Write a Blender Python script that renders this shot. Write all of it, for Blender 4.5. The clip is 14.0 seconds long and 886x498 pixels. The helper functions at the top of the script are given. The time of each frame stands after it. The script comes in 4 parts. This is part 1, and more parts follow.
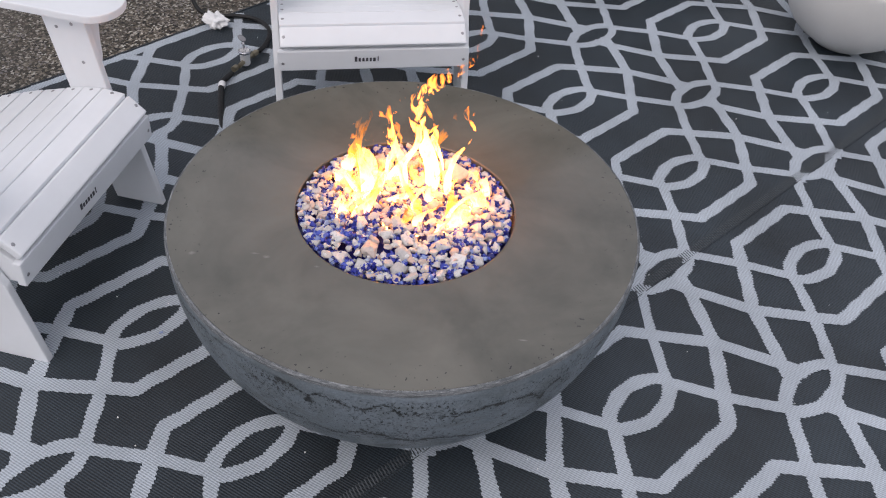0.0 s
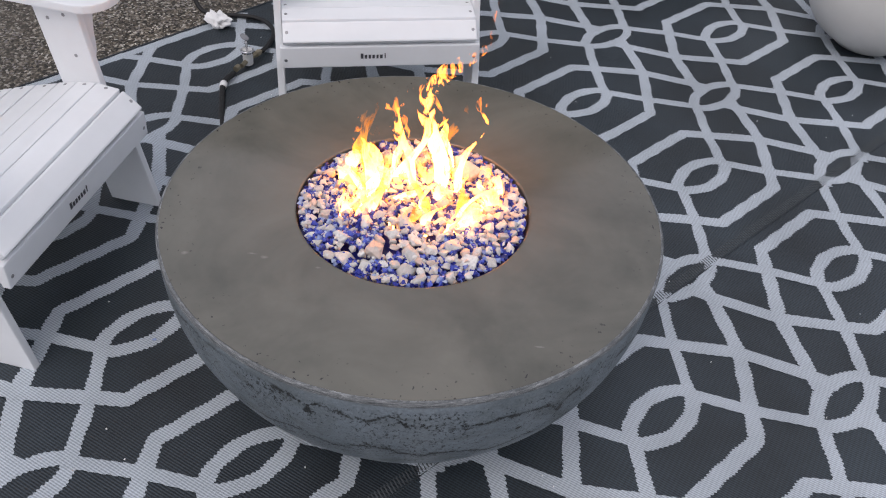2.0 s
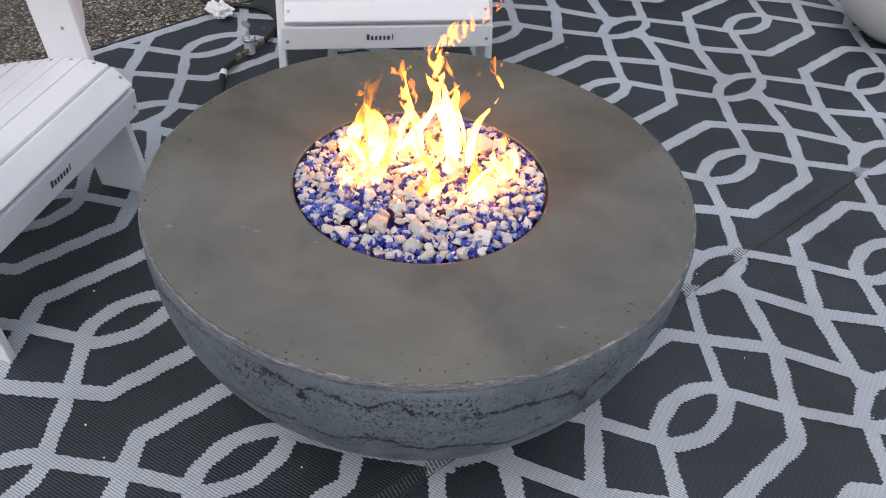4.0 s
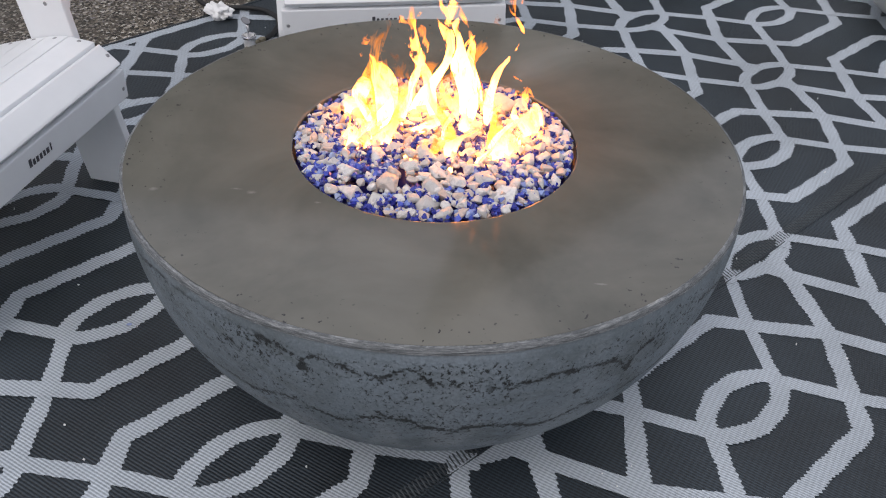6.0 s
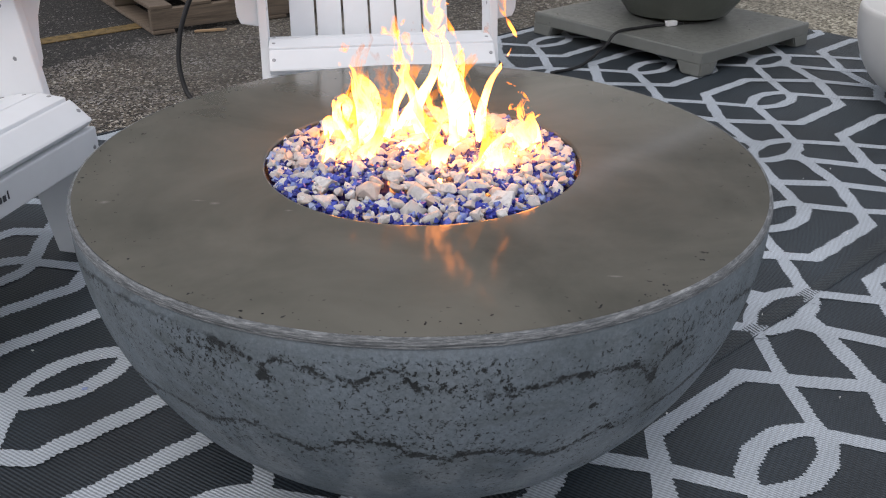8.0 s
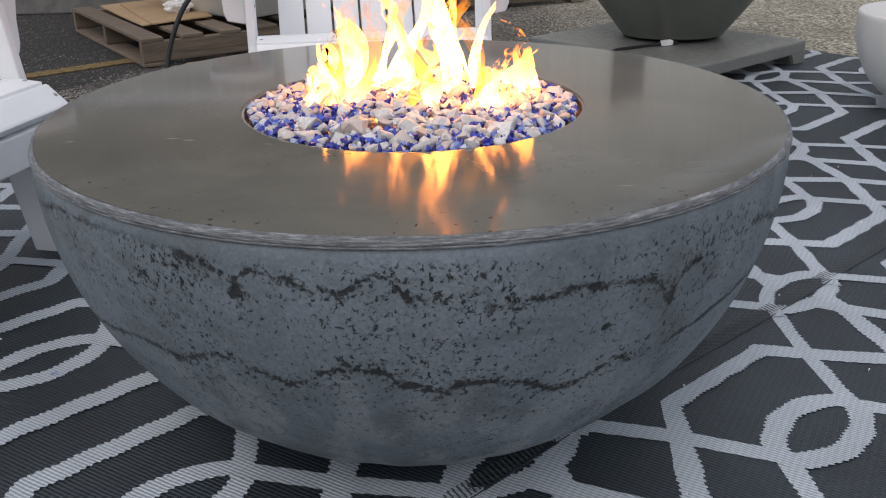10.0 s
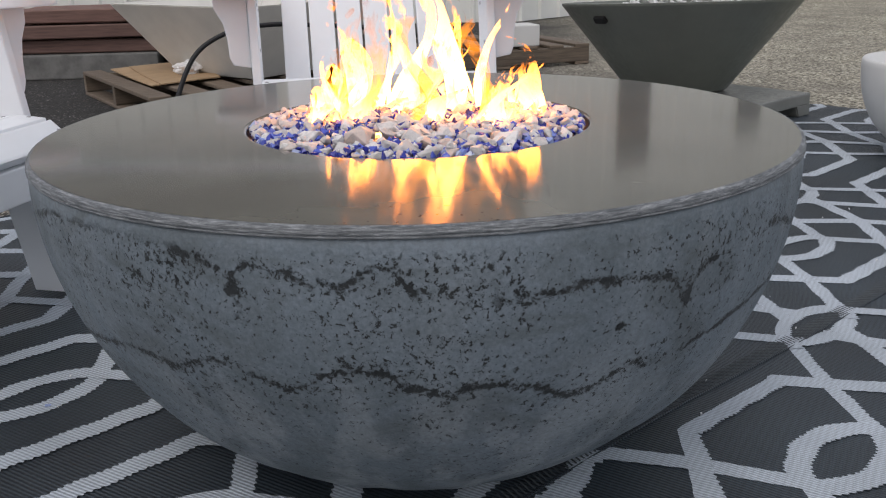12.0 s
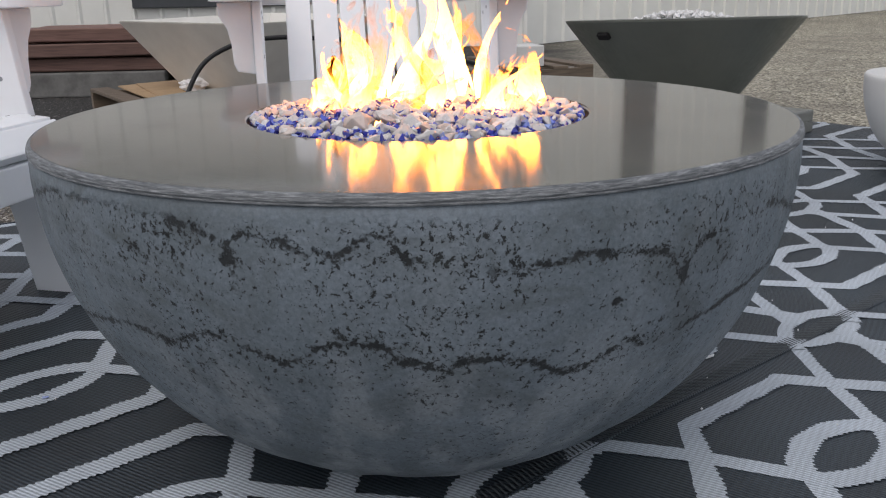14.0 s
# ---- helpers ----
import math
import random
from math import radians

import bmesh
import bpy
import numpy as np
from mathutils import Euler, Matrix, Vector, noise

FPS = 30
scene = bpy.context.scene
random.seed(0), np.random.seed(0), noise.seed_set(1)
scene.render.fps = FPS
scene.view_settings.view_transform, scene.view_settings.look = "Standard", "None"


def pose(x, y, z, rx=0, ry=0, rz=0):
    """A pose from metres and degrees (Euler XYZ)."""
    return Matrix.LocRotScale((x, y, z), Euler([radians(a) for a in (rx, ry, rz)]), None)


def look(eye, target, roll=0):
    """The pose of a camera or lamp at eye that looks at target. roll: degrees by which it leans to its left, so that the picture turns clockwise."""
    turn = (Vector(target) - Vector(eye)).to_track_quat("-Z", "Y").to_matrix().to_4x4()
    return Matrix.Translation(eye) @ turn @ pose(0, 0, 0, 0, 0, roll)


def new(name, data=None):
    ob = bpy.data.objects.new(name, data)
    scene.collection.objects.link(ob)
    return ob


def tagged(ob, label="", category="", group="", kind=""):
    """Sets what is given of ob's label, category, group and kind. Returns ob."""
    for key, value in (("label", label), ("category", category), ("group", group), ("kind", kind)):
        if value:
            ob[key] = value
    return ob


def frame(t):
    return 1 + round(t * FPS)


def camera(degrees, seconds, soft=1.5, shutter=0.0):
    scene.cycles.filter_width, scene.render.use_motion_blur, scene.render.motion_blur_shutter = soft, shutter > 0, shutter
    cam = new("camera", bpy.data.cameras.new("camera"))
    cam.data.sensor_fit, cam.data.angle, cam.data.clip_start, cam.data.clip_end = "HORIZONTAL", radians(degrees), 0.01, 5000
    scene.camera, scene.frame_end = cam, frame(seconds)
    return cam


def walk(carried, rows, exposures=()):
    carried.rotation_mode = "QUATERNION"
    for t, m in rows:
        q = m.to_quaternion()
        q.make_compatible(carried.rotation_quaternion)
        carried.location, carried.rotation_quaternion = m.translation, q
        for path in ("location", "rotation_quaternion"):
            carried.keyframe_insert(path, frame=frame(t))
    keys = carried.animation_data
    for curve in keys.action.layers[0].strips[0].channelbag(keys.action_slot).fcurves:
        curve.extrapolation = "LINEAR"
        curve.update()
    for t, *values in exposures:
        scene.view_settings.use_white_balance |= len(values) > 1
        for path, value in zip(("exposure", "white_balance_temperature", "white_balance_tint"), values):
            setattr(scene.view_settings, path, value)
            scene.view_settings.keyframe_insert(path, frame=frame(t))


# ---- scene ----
cam = camera(52.32, 14.0, soft=1.15)
PATH = [
    (0, (0.1172, -1.6086, 1.7997), (0.0990, -0.1358, 0.4467), 4.86),
    (0.5, (0.1120, -1.6089, 1.7999), (0.0947, -0.1230, 0.4614), 4.81),
    (1, (0.1123, -1.5838, 1.7803), (0.0887, -0.1011, 0.4382), 4.72),
    (1.5, (0.1150, -1.5622, 1.7382), (0.0874, -0.0707, 0.4060), 4.61),
    (2, (0.1130, -1.5350, 1.6930), (0.0756, -0.0416, 0.3633), 4.54),
    (2.5, (0.1156, -1.5118, 1.6519), (0.0671, -0.0186, 0.3222), 4.38),
    (3, (0.1202, -1.4948, 1.6065), (0.0621, -0.0012, 0.2777), 4.17),
    (5.3, (0.1172, -1.4423, 1.3897), (0.0315, 0.1315, 0.1585), 2.78),
    (5.5, (0.1202, -1.4371, 1.3688), (0.0271, 0.1365, 0.1379), 2.36),
    (6, (0.1102, -1.4156, 1.2823), (0.0132, 0.1757, 0.0747), 2.06),
    (6.5, (0.1171, -1.3875, 1.2078), (0.0122, 0.2470, 0.0599), 1.58),
    (7, (0.1280, -1.3787, 1.1167), (0.0130, 0.3148, 0.0589), 1.05),
    (7.5, (0.1315, -1.3761, 1.0514), (0.0092, 0.3609, 0.0675), 0.68),
    (8, (0.1364, -1.3769, 1.0095), (0.0067, 0.3940, 0.0891), 0.26),
    (8.5, (0.1410, -1.3735, 0.9425), (0.0079, 0.4082, 0.0436), -0.02),
    (8.7, (0.1443, -1.3681, 0.9219), (0.0072, 0.4170, 0.0304), -0.25),
    (10.8, (0.1398, -1.3569, 0.7576), (0.0019, 0.5093, 0.0519), -1.22),
    (11, (0.1421, -1.3564, 0.7494), (-0.0032, 0.5153, 0.0597), -1.27),
    (11.5, (0.1413, -1.3559, 0.7322), (-0.0042, 0.5281, 0.0770), -1.36),
    (12, (0.1412, -1.3520, 0.7210), (-0.0089, 0.5391, 0.0877), -1.41),
    (12.5, (0.1419, -1.3620, 0.7046), (-0.0149, 0.5335, 0.0859), -1.22),
    (13, (0.1478, -1.3632, 0.6798), (-0.0127, 0.5354, 0.0720), -1.21),
    (13.5, (0.1500, -1.3657, 0.6721), (-0.0110, 0.5381, 0.0807), -1.29),
    (14, (0.1504, -1.3666, 0.6687), (-0.0117, 0.5421, 0.0936), -1.18),
]
walk(cam, [(t, look(eye, target, roll)) for t, eye, target, roll in PATH], exposures=[(0.0, 0.05, 6600, 16), (5.0, 0.05, 6600, 14), (8.5, 0.05, 6600, 13), (11.0, 0.03, 6600, 13), (14.0, 0.03, 6600, 13)])

# ---- light: overcast daylight ----
world = bpy.data.worlds.new("overcast_sky")
scene.world = world
world.use_nodes = True
wn, wl = world.node_tree.nodes, world.node_tree.links
sky = wn.new("ShaderNodeTexSky")
sky.sky_type, sky.sun_disc = "NISHITA", False
sky.sun_elevation, sky.sun_rotation = radians(48), radians(200)
sky.dust_density, sky.air_density = 4.0, 1.0
# cloud cover evens out the blue of the sky
pale = wn.new("ShaderNodeMix")
pale.data_type = "RGBA"
pale.inputs["Factor"].default_value = 0.72
pale.inputs["B"].default_value = (8.15, 8.6, 9.4, 1)
wl.new(sky.outputs["Color"], pale.inputs["A"])
wl.new(pale.outputs["Result"], wn["Background"].inputs["Color"])
wn["Background"].inputs["Strength"].default_value = 0.10
sun = new("sun", bpy.data.lights.new("sun", "SUN"))
sun.data.energy, sun.data.angle, sun.data.color = 0.8, radians(35), (1.0, 0.97, 0.93)
sun.matrix_world = look((-3, -6, 12), (0, 0, 0))


# ---- materials ----
def material(name, rough=0.6, metal=0.0):
    mat = bpy.data.materials.new(name)
    mat.use_nodes = True
    b = mat.node_tree.nodes["Principled BSDF"]
    b.inputs["Roughness"].default_value, b.inputs["Metallic"].default_value = rough, metal
    return mat, mat.node_tree.nodes, mat.node_tree.links, b


def coords(n, l, space="Object", scale=(1, 1, 1)):
    c, m = n.new("ShaderNodeTexCoord"), n.new("ShaderNodeMapping")
    m.inputs["Scale"].default_value = scale
    l.new(c.outputs[space], m.inputs["Vector"])
    return m.outputs["Vector"]


def noise_tex(n, l, vec, scale, detail=4, rough=0.6, warp=0.0):
    t = n.new("ShaderNodeTexNoise")
    t.inputs["Scale"].default_value, t.inputs["Detail"].default_value = scale, detail
    t.inputs["Roughness"].default_value, t.inputs["Distortion"].default_value = rough, warp
    l.new(vec, t.inputs["Vector"])
    return t.outputs["Fac"]


def cells(n, l, vec, scale, out="Color", feature="F1"):
    t = n.new("ShaderNodeTexVoronoi")
    t.feature = feature
    t.inputs["Scale"].default_value = scale
    l.new(vec, t.inputs["Vector"])
    return t.outputs[out]


def ramp(n, l, fac, stops):
    r = n.new("ShaderNodeValToRGB")
    while len(r.color_ramp.elements) < len(stops):
        r.color_ramp.elements.new(0.5)
    for e, (p, c) in zip(r.color_ramp.elements, stops):
        e.position = p
        e.color = (c, c, c, 1) if isinstance(c, (int, float)) else (*c, 1)
    l.new(fac, r.inputs["Fac"])
    return r.outputs["Color"]


def mix(n, l, fac, a, b, blend="MIX"):
    m = n.new("ShaderNodeMix")
    m.data_type, m.blend_type = "RGBA", blend
    for sock, v in (("Factor", fac), ("A", a), ("B", b)):
        if isinstance(v, bpy.types.NodeSocket):
            l.new(v, m.inputs[sock])
        else:
            m.inputs[sock].default_value = v if sock == "Factor" else (*v, 1)
    return m.outputs["Result"]


def maths(n, l, op, a, b):
    m = n.new("ShaderNodeMath")
    m.operation = op
    for i, v in enumerate((a, b)):
        if isinstance(v, bpy.types.NodeSocket):
            l.new(v, m.inputs[i])
        else:
            m.inputs[i].default_value = v
    return m.outputs["Value"]


def bump(n, l, b, height, strength=0.4, dist=0.002):
    k = n.new("ShaderNodeBump")
    k.inputs["Strength"].default_value, k.inputs["Distance"].default_value = strength, dist
    l.new(height, k.inputs["Height"])
    l.new(k.outputs["Normal"], b.inputs["Normal"])


def simple(name, colour, rough=0.6, metal=0.0, var=0.15, scale=12.0, bumps=0.15):
    mat, n, l, b = material(name, rough, metal)
    v = coords(n, l)
    f = noise_tex(n, l, v, scale, 5)
    lo, hi = [c * (1 - var) for c in colour], [min(1, c * (1 + var)) for c in colour]
    l.new(ramp(n, l, f, [(0.3, lo), (0.7, hi)]), b.inputs["Base Color"])
    g = noise_tex(n, l, v, scale * 9, 4)
    l.new(ramp(n, l, g, [(0.3, max(0.02, rough - 0.1)), (0.7, min(1, rough + 0.1))]), b.inputs["Roughness"])
    bump(n, l, b, g, bumps, 0.001)
    return mat


def concrete_side():
    mat, n, l, b = material("eroded_concrete", 0.6)
    v = coords(n, l)
    base = ramp(n, l, noise_tex(n, l, v, 3.5, 6, 0.6, 0.4), [(0.3, (0.103, 0.129, 0.145)), (0.7, (0.160, 0.195, 0.224))])
    base = mix(n, l, ramp(n, l, noise_tex(n, l, v, 45, 4), [(0.35, 0.0), (0.75, 0.4)]), base, (0.18, 0.206, 0.232))
    smoke = ramp(n, l, noise_tex(n, l, coords(n, l, "Object", (1, 1, 1.8)), 7, 6, 0.66, 0.8), [(0.46, 0.0), (0.66, 0.8)])
    base = mix(n, l, smoke, base, (0.088, 0.104, 0.110))
    # pale upright smears near the foot: glints of light painted into the colour
    foot_glint = ramp(n, l, noise_tex(n, l, coords(n, l, "Object", (9, 9, 0.9)), 1.6, 4), [(0.48, 0.0), (0.60, 0.8)])
    sep = n.new("ShaderNodeSeparateXYZ")
    l.new(v, sep.inputs["Vector"])
    low = ramp(n, l, sep.outputs["Z"], [(0.02, 1.0), (0.20, 0.6), (0.34, 0.15)])
    base = mix(n, l, mix(n, l, 1.0, foot_glint, low, "MULTIPLY"), base, (0.30, 0.33, 0.35))
    fine = ramp(n, l, noise_tex(n, l, v, 190, 4, 0.7), [(0.3, 0.80), (0.7, 1.20)])
    base = mix(n, l, 1.0, base, fine, "MULTIPLY")
    # two wandering veins of voids round the bowl, with air holes scattered about them
    turn = maths(n, l, "ARCTAN2", sep.outputs["X"], maths(n, l, "MULTIPLY", sep.outputs["Y"], -1.0))

    def wander(scale, by, detail=5):
        return maths(n, l, "MULTIPLY", maths(n, l, "SUBTRACT", noise_tex(n, l, v, scale, detail, 0.7, 0.2), 0.5), by)

    height = maths(n, l, "ADD", maths(n, l, "ADD", sep.outputs["Z"], wander(24, 0.020)), wander(85, 0.014))

    def vein_at(line):
        r = n.new("ShaderNodeValToRGB")
        el = r.color_ramp.elements
        el[0].position, el[1].position = 0.0, 1.0
        el[0].color, el[1].color = (line[0][1],) * 3 + (1,), (line[-1][1],) * 3 + (1,)
        for a, z in line:
            el.new((a + 1.6) / 3.2).color = (z, z, z, 1)
        l.new(maths(n, l, "MULTIPLY", maths(n, l, "ADD", turn, 1.6), 1 / 3.2), r.inputs["Fac"])
        return maths(n, l, "ABSOLUTE", maths(n, l, "SUBTRACT", height, r.outputs["Color"]), 0.0)

    d1 = vein_at([(-1.2, 0.40), (-0.8, 0.45), (-0.401, 0.461), (-0.355, 0.444), (-0.285, 0.437), (-0.262, 0.424), (-0.227, 0.439), (-0.2, 0.442), (-0.15, 0.437), (-0.099, 0.425), (-0.064, 0.427), (-0.045, 0.416), (-0.015, 0.432), (0.023, 0.443), (0.059, 0.439), (0.085, 0.416), (0.127, 0.418), (0.187, 0.413), (0.3, 0.405), (0.365, 0.406), (0.422, 0.412), (0.496, 0.408), (0.60, 0.400), (0.654, 0.374), (0.674, 0.398), (0.70, 0.405), (0.95, 0.42), (1.25, 0.38)])
    d2 = vein_at([(-1.0, 0.27), (-0.589, 0.314), (-0.46, 0.300), (-0.34, 0.327), (-0.255, 0.313), (-0.185, 0.296), (-0.096, 0.320), (-0.031, 0.329), (0.027, 0.326), (0.059, 0.309), (0.158, 0.292), (0.179, 0.302), (0.271, 0.305), (0.32, 0.295), (0.405, 0.271), (0.47, 0.280), (0.553, 0.304), (0.65, 0.295), (1.0, 0.33)])
    # eroded blotches on the veins, and patches where holes gather
    crowd = d2
    for a0, z0, wide, tall, open_ in ((-0.252, 0.416, 0.011, 0.016, 1), (-0.249, 0.392, 0.008, 0.020, 1), (0.655, 0.376, 0.011, 0.022, 1), (0.447, 0.408, 0.013, 0.009, 1), (0.234, 0.403, 0.008, 0.011, 1), (0.590, 0.298, 0.018, 0.010, 1), (0.490, 0.352, 0.010, 0.006, 1), (0.002, 0.372, 0.022, 0.014, 0), (0.440, 0.358, 0.022, 0.012, 0), (-0.388, 0.430, 0.040, 0.022, 0), (0.172, 0.360, 0.020, 0.012, 0), (0.099, 0.346, 0.020, 0.018, 0), (-0.488, 0.415, 0.040, 0.030, 0), (-0.640, 0.400, 0.040, 0.035, 0), (0.780, 0.385, 0.040, 0.035, 0), (0.700, 0.300, 0.040, 0.030, 0)):
        dx = maths(n, l, "MULTIPLY", maths(n, l, "SUBTRACT", turn, a0), 0.5 / wide)
        dz = maths(n, l, "MULTIPLY", maths(n, l, "SUBTRACT", height, z0), 1 / tall)
        far = maths(n, l, "SUBTRACT", maths(n, l, "SQRT", maths(n, l, "ADD", maths(n, l, "MULTIPLY", dx, dx), maths(n, l, "MULTIPLY", dz, dz)), 0.0), 0.75)
        gap = maths(n, l, "ADD", maths(n, l, "MULTIPLY", far, 0.013), 0.004)
        if open_:
            d2 = maths(n, l, "MINIMUM", d2, gap)
        crowd = maths(n, l, "MINIMUM", crowd, gap)
    crowd = maths(n, l, "MAXIMUM", maths(n, l, "MINIMUM", crowd, d1), 0.0)
    near = maths(n, l, "MINIMUM", d1, d2)
    ragged = maths(n, l, "ADD", maths(n, l, "ADD", near, wander(130, 0.034, 6)), wander(48, 0.022))
    vein = ramp(n, l, ragged, [(-0.0030, 1.0), (-0.0022, 0.0)])
    gate = ramp(n, l, noise_tex(n, l, v, 13, 3, 0.6), [(0.41, 0.0), (0.46, 1.0)])
    vein = mix(n, l, 1.0, vein, gate, "MULTIPLY")
    # slanting air holes in two sizes, gathered in patches and along the veins
    slant = n.new("ShaderNodeMapping")
    slant.inputs["Rotation"].default_value = (0.0, 0.6, 0.2)
    slant.inputs["Scale"].default_value = (1.0, 1.0, 0.88)
    l.new(v, slant.inputs["Vector"])
    aim = slant.outputs["Vector"]
    thick = ramp(n, l, crowd, [(0.0, 0.085), (0.015, 0.055), (0.06, 0.045), (0.15, 0.0)])
    patch = ramp(n, l, noise_tex(n, l, v, 6, 3), [(0.35, 0.0), (0.65, 0.06)])
    more = maths(n, l, "ADD", thick, patch)
    small = ramp(n, l, maths(n, l, "ADD", noise_tex(n, l, aim, 165, 4, 0.72, 0.2), more), [(0.690, 0.0), (0.696, 1.0)])
    large = ramp(n, l, maths(n, l, "ADD", noise_tex(n, l, aim, 92, 6, 0.78, 0.3), more), [(0.700, 0.0), (0.705, 1.0)])
    void = mix(n, l, 1.0, mix(n, l, 1.0, vein, small, "LIGHTEN"), large, "LIGHTEN")
    # the trowelled band under the rim is free of holes
    void = mix(n, l, 1.0, void, ramp(n, l, height, [(0.449, 1.0), (0.458, 0.0)]), "MULTIPLY")
    pit = ramp(n, l, noise_tex(n, l, v, 30, 4, 0.7), [(0.38, (0.007, 0.009, 0.010)), (0.70, (0.034, 0.039, 0.041))])
    l.new(mix(n, l, void, base, pit), b.inputs["Base Color"])
    l.new(ramp(n, l, noise_tex(n, l, v, 12, 5), [(0.3, 0.42), (0.7, 0.68)]), b.inputs["Roughness"])
    deep = mix(n, l, 1.0, ramp(n, l, noise_tex(n, l, v, 160, 3), [(0.0, 0.0), (1.0, 0.35)]), void, "SUBTRACT")
    bump(n, l, b, deep, 0.7, 0.004)
    return mat


SCUFFS = ((-0.274, -0.203, 0.018, 0.012), (-0.300, -0.196, 0.022, 0.006), (-0.430, -0.213, 0.016, 0.012), (0.268, -0.370, 0.020, 0.005), (-0.165, -0.218, 0.012, 0.006))


def concrete_top():
    mat, n, l, b = material("sealed_concrete", 0.3)
    v = coords(n, l)
    base = ramp(n, l, noise_tex(n, l, v, 3.4, 5, 0.6, 0.5), [(0.3, (0.074, 0.075, 0.064)), (0.7, (0.154, 0.151, 0.128))])
    spots = ramp(n, l, noise_tex(n, l, v, 9, 5), [(0.35, 0.0), (0.8, 0.35)])
    base = mix(n, l, spots, base, (0.178, 0.170, 0.147))
    # pinholes gather near the rim
    ln = n.new("ShaderNodeVectorMath")
    ln.operation = "LENGTH"
    flat = coords(n, l, "Object", (1, 1, 0))
    l.new(flat, ln.inputs[0])
    rim = ramp(n, l, ln.outputs["Value"], [(0.43, 0.0), (0.50, 1.0)])
    pin = ramp(n, l, noise_tex(n, l, v, 105, 2, 0.5), [(0.695, 0.0), (0.715, 1.0)])
    pin = mix(n, l, 1.0, pin, rim, "MULTIPLY")
    scuff = ramp(n, l, noise_tex(n, l, coords(n, l, "Object", (1, 2.5, 1)), 17, 6, 0.7, 1.0), [(0.72, 0.0), (0.78, 0.4)])
    base = mix(n, l, scuff, base, (0.34, 0.32, 0.29))
    # a few pale rubbed marks
    for x0, y0, wide, deep_ in SCUFFS:
        away = n.new("ShaderNodeVectorMath")
        away.operation = "LENGTH"
        spot = n.new("ShaderNodeMapping")
        spot.inputs["Location"].default_value = (-x0 / wide, -y0 / deep_, 0)
        spot.inputs["Scale"].default_value = (1 / wide, 1 / deep_, 0)
        l.new(v, spot.inputs["Vector"])
        l.new(spot.outputs["Vector"], away.inputs[0])
        worn = maths(n, l, "ADD", away.outputs["Value"], noise_tex(n, l, v, 70, 5, 0.75))
        base = mix(n, l, ramp(n, l, worn, [(0.55, 0.38), (1.25, 0.0)]), base, (0.36, 0.345, 0.32))
    l.new(mix(n, l, pin, base, (0.03, 0.03, 0.03)), b.inputs["Base Color"])
    l.new(ramp(n, l, noise_tex(n, l, v, 6, 4), [(0.3, 0.08), (0.7, 0.14)]), b.inputs["Roughness"])
    b.inputs["Coat Weight"].default_value, b.inputs["Coat Roughness"].default_value = 0.2, 0.06
    bump(n, l, b, noise_tex(n, l, v, 7, 2), 0.015, 0.002)
    return mat


def rim_worn():
    mat, n, l, b = material("worn_rim", 0.55)
    v = coords(n, l, "Object", (14, 14, 190))
    f = noise_tex(n, l, v, 2.6, 7, 0.8, 0.4)
    l.new(ramp(n, l, f, [(0.34, (0.040, 0.046, 0.050)), (0.47, (0.10, 0.108, 0.114)), (0.58, (0.22, 0.232, 0.24)), (0.70, (0.42, 0.43, 0.43))]), b.inputs["Base Color"])
    bump(n, l, b, f, 0.4, 0.002)
    return mat


def rug_weave(name, colour, ribs, low, high):
    mat, n, l, b = material(name, 0.5)
    v = coords(n, l)
    f = noise_tex(n, l, v, 2.5, 5)
    spread = 0.42 if colour[0] < 0.1 else 0.16
    lo, hi = [c * (1 - spread) for c in colour], [c * (1 + spread) for c in colour]
    base = ramp(n, l, f, [(0.32, lo), (0.68, hi)])
    turn = n.new("ShaderNodeMapping")
    turn.inputs["Rotation"].default_value = (0, 0, radians(-64))
    l.new(v, turn.inputs["Vector"])
    w = n.new("ShaderNodeTexWave")
    w.bands_direction = "X"
    w.inputs["Scale"].default_value, w.inputs["Distortion"].default_value = ribs, 0.8
    l.new(turn.outputs["Vector"], w.inputs["Vector"])
    w2 = n.new("ShaderNodeTexWave")
    w2.bands_direction = "Y"
    w2.inputs["Scale"].default_value = ribs * 0.55
    l.new(turn.outputs["Vector"], w2.inputs["Vector"])
    both = mix(n, l, 0.22, w.outputs["Color"], w2.outputs["Color"])
    base = mix(n, l, 0.8, base, mix(n, l, 1.0, base, ramp(n, l, both, [(0.1, low), (0.85, high)]), "MULTIPLY"))
    dust = ramp(n, l, noise_tex(n, l, v, 240, 2), [(0.66, 0.0), (0.8, 0.35)])
    l.new(mix(n, l, dust, base, (0.25, 0.24, 0.23)), b.inputs["Base Color"])
    bump(n, l, b, both, 0.6, 0.0016)
    return mat


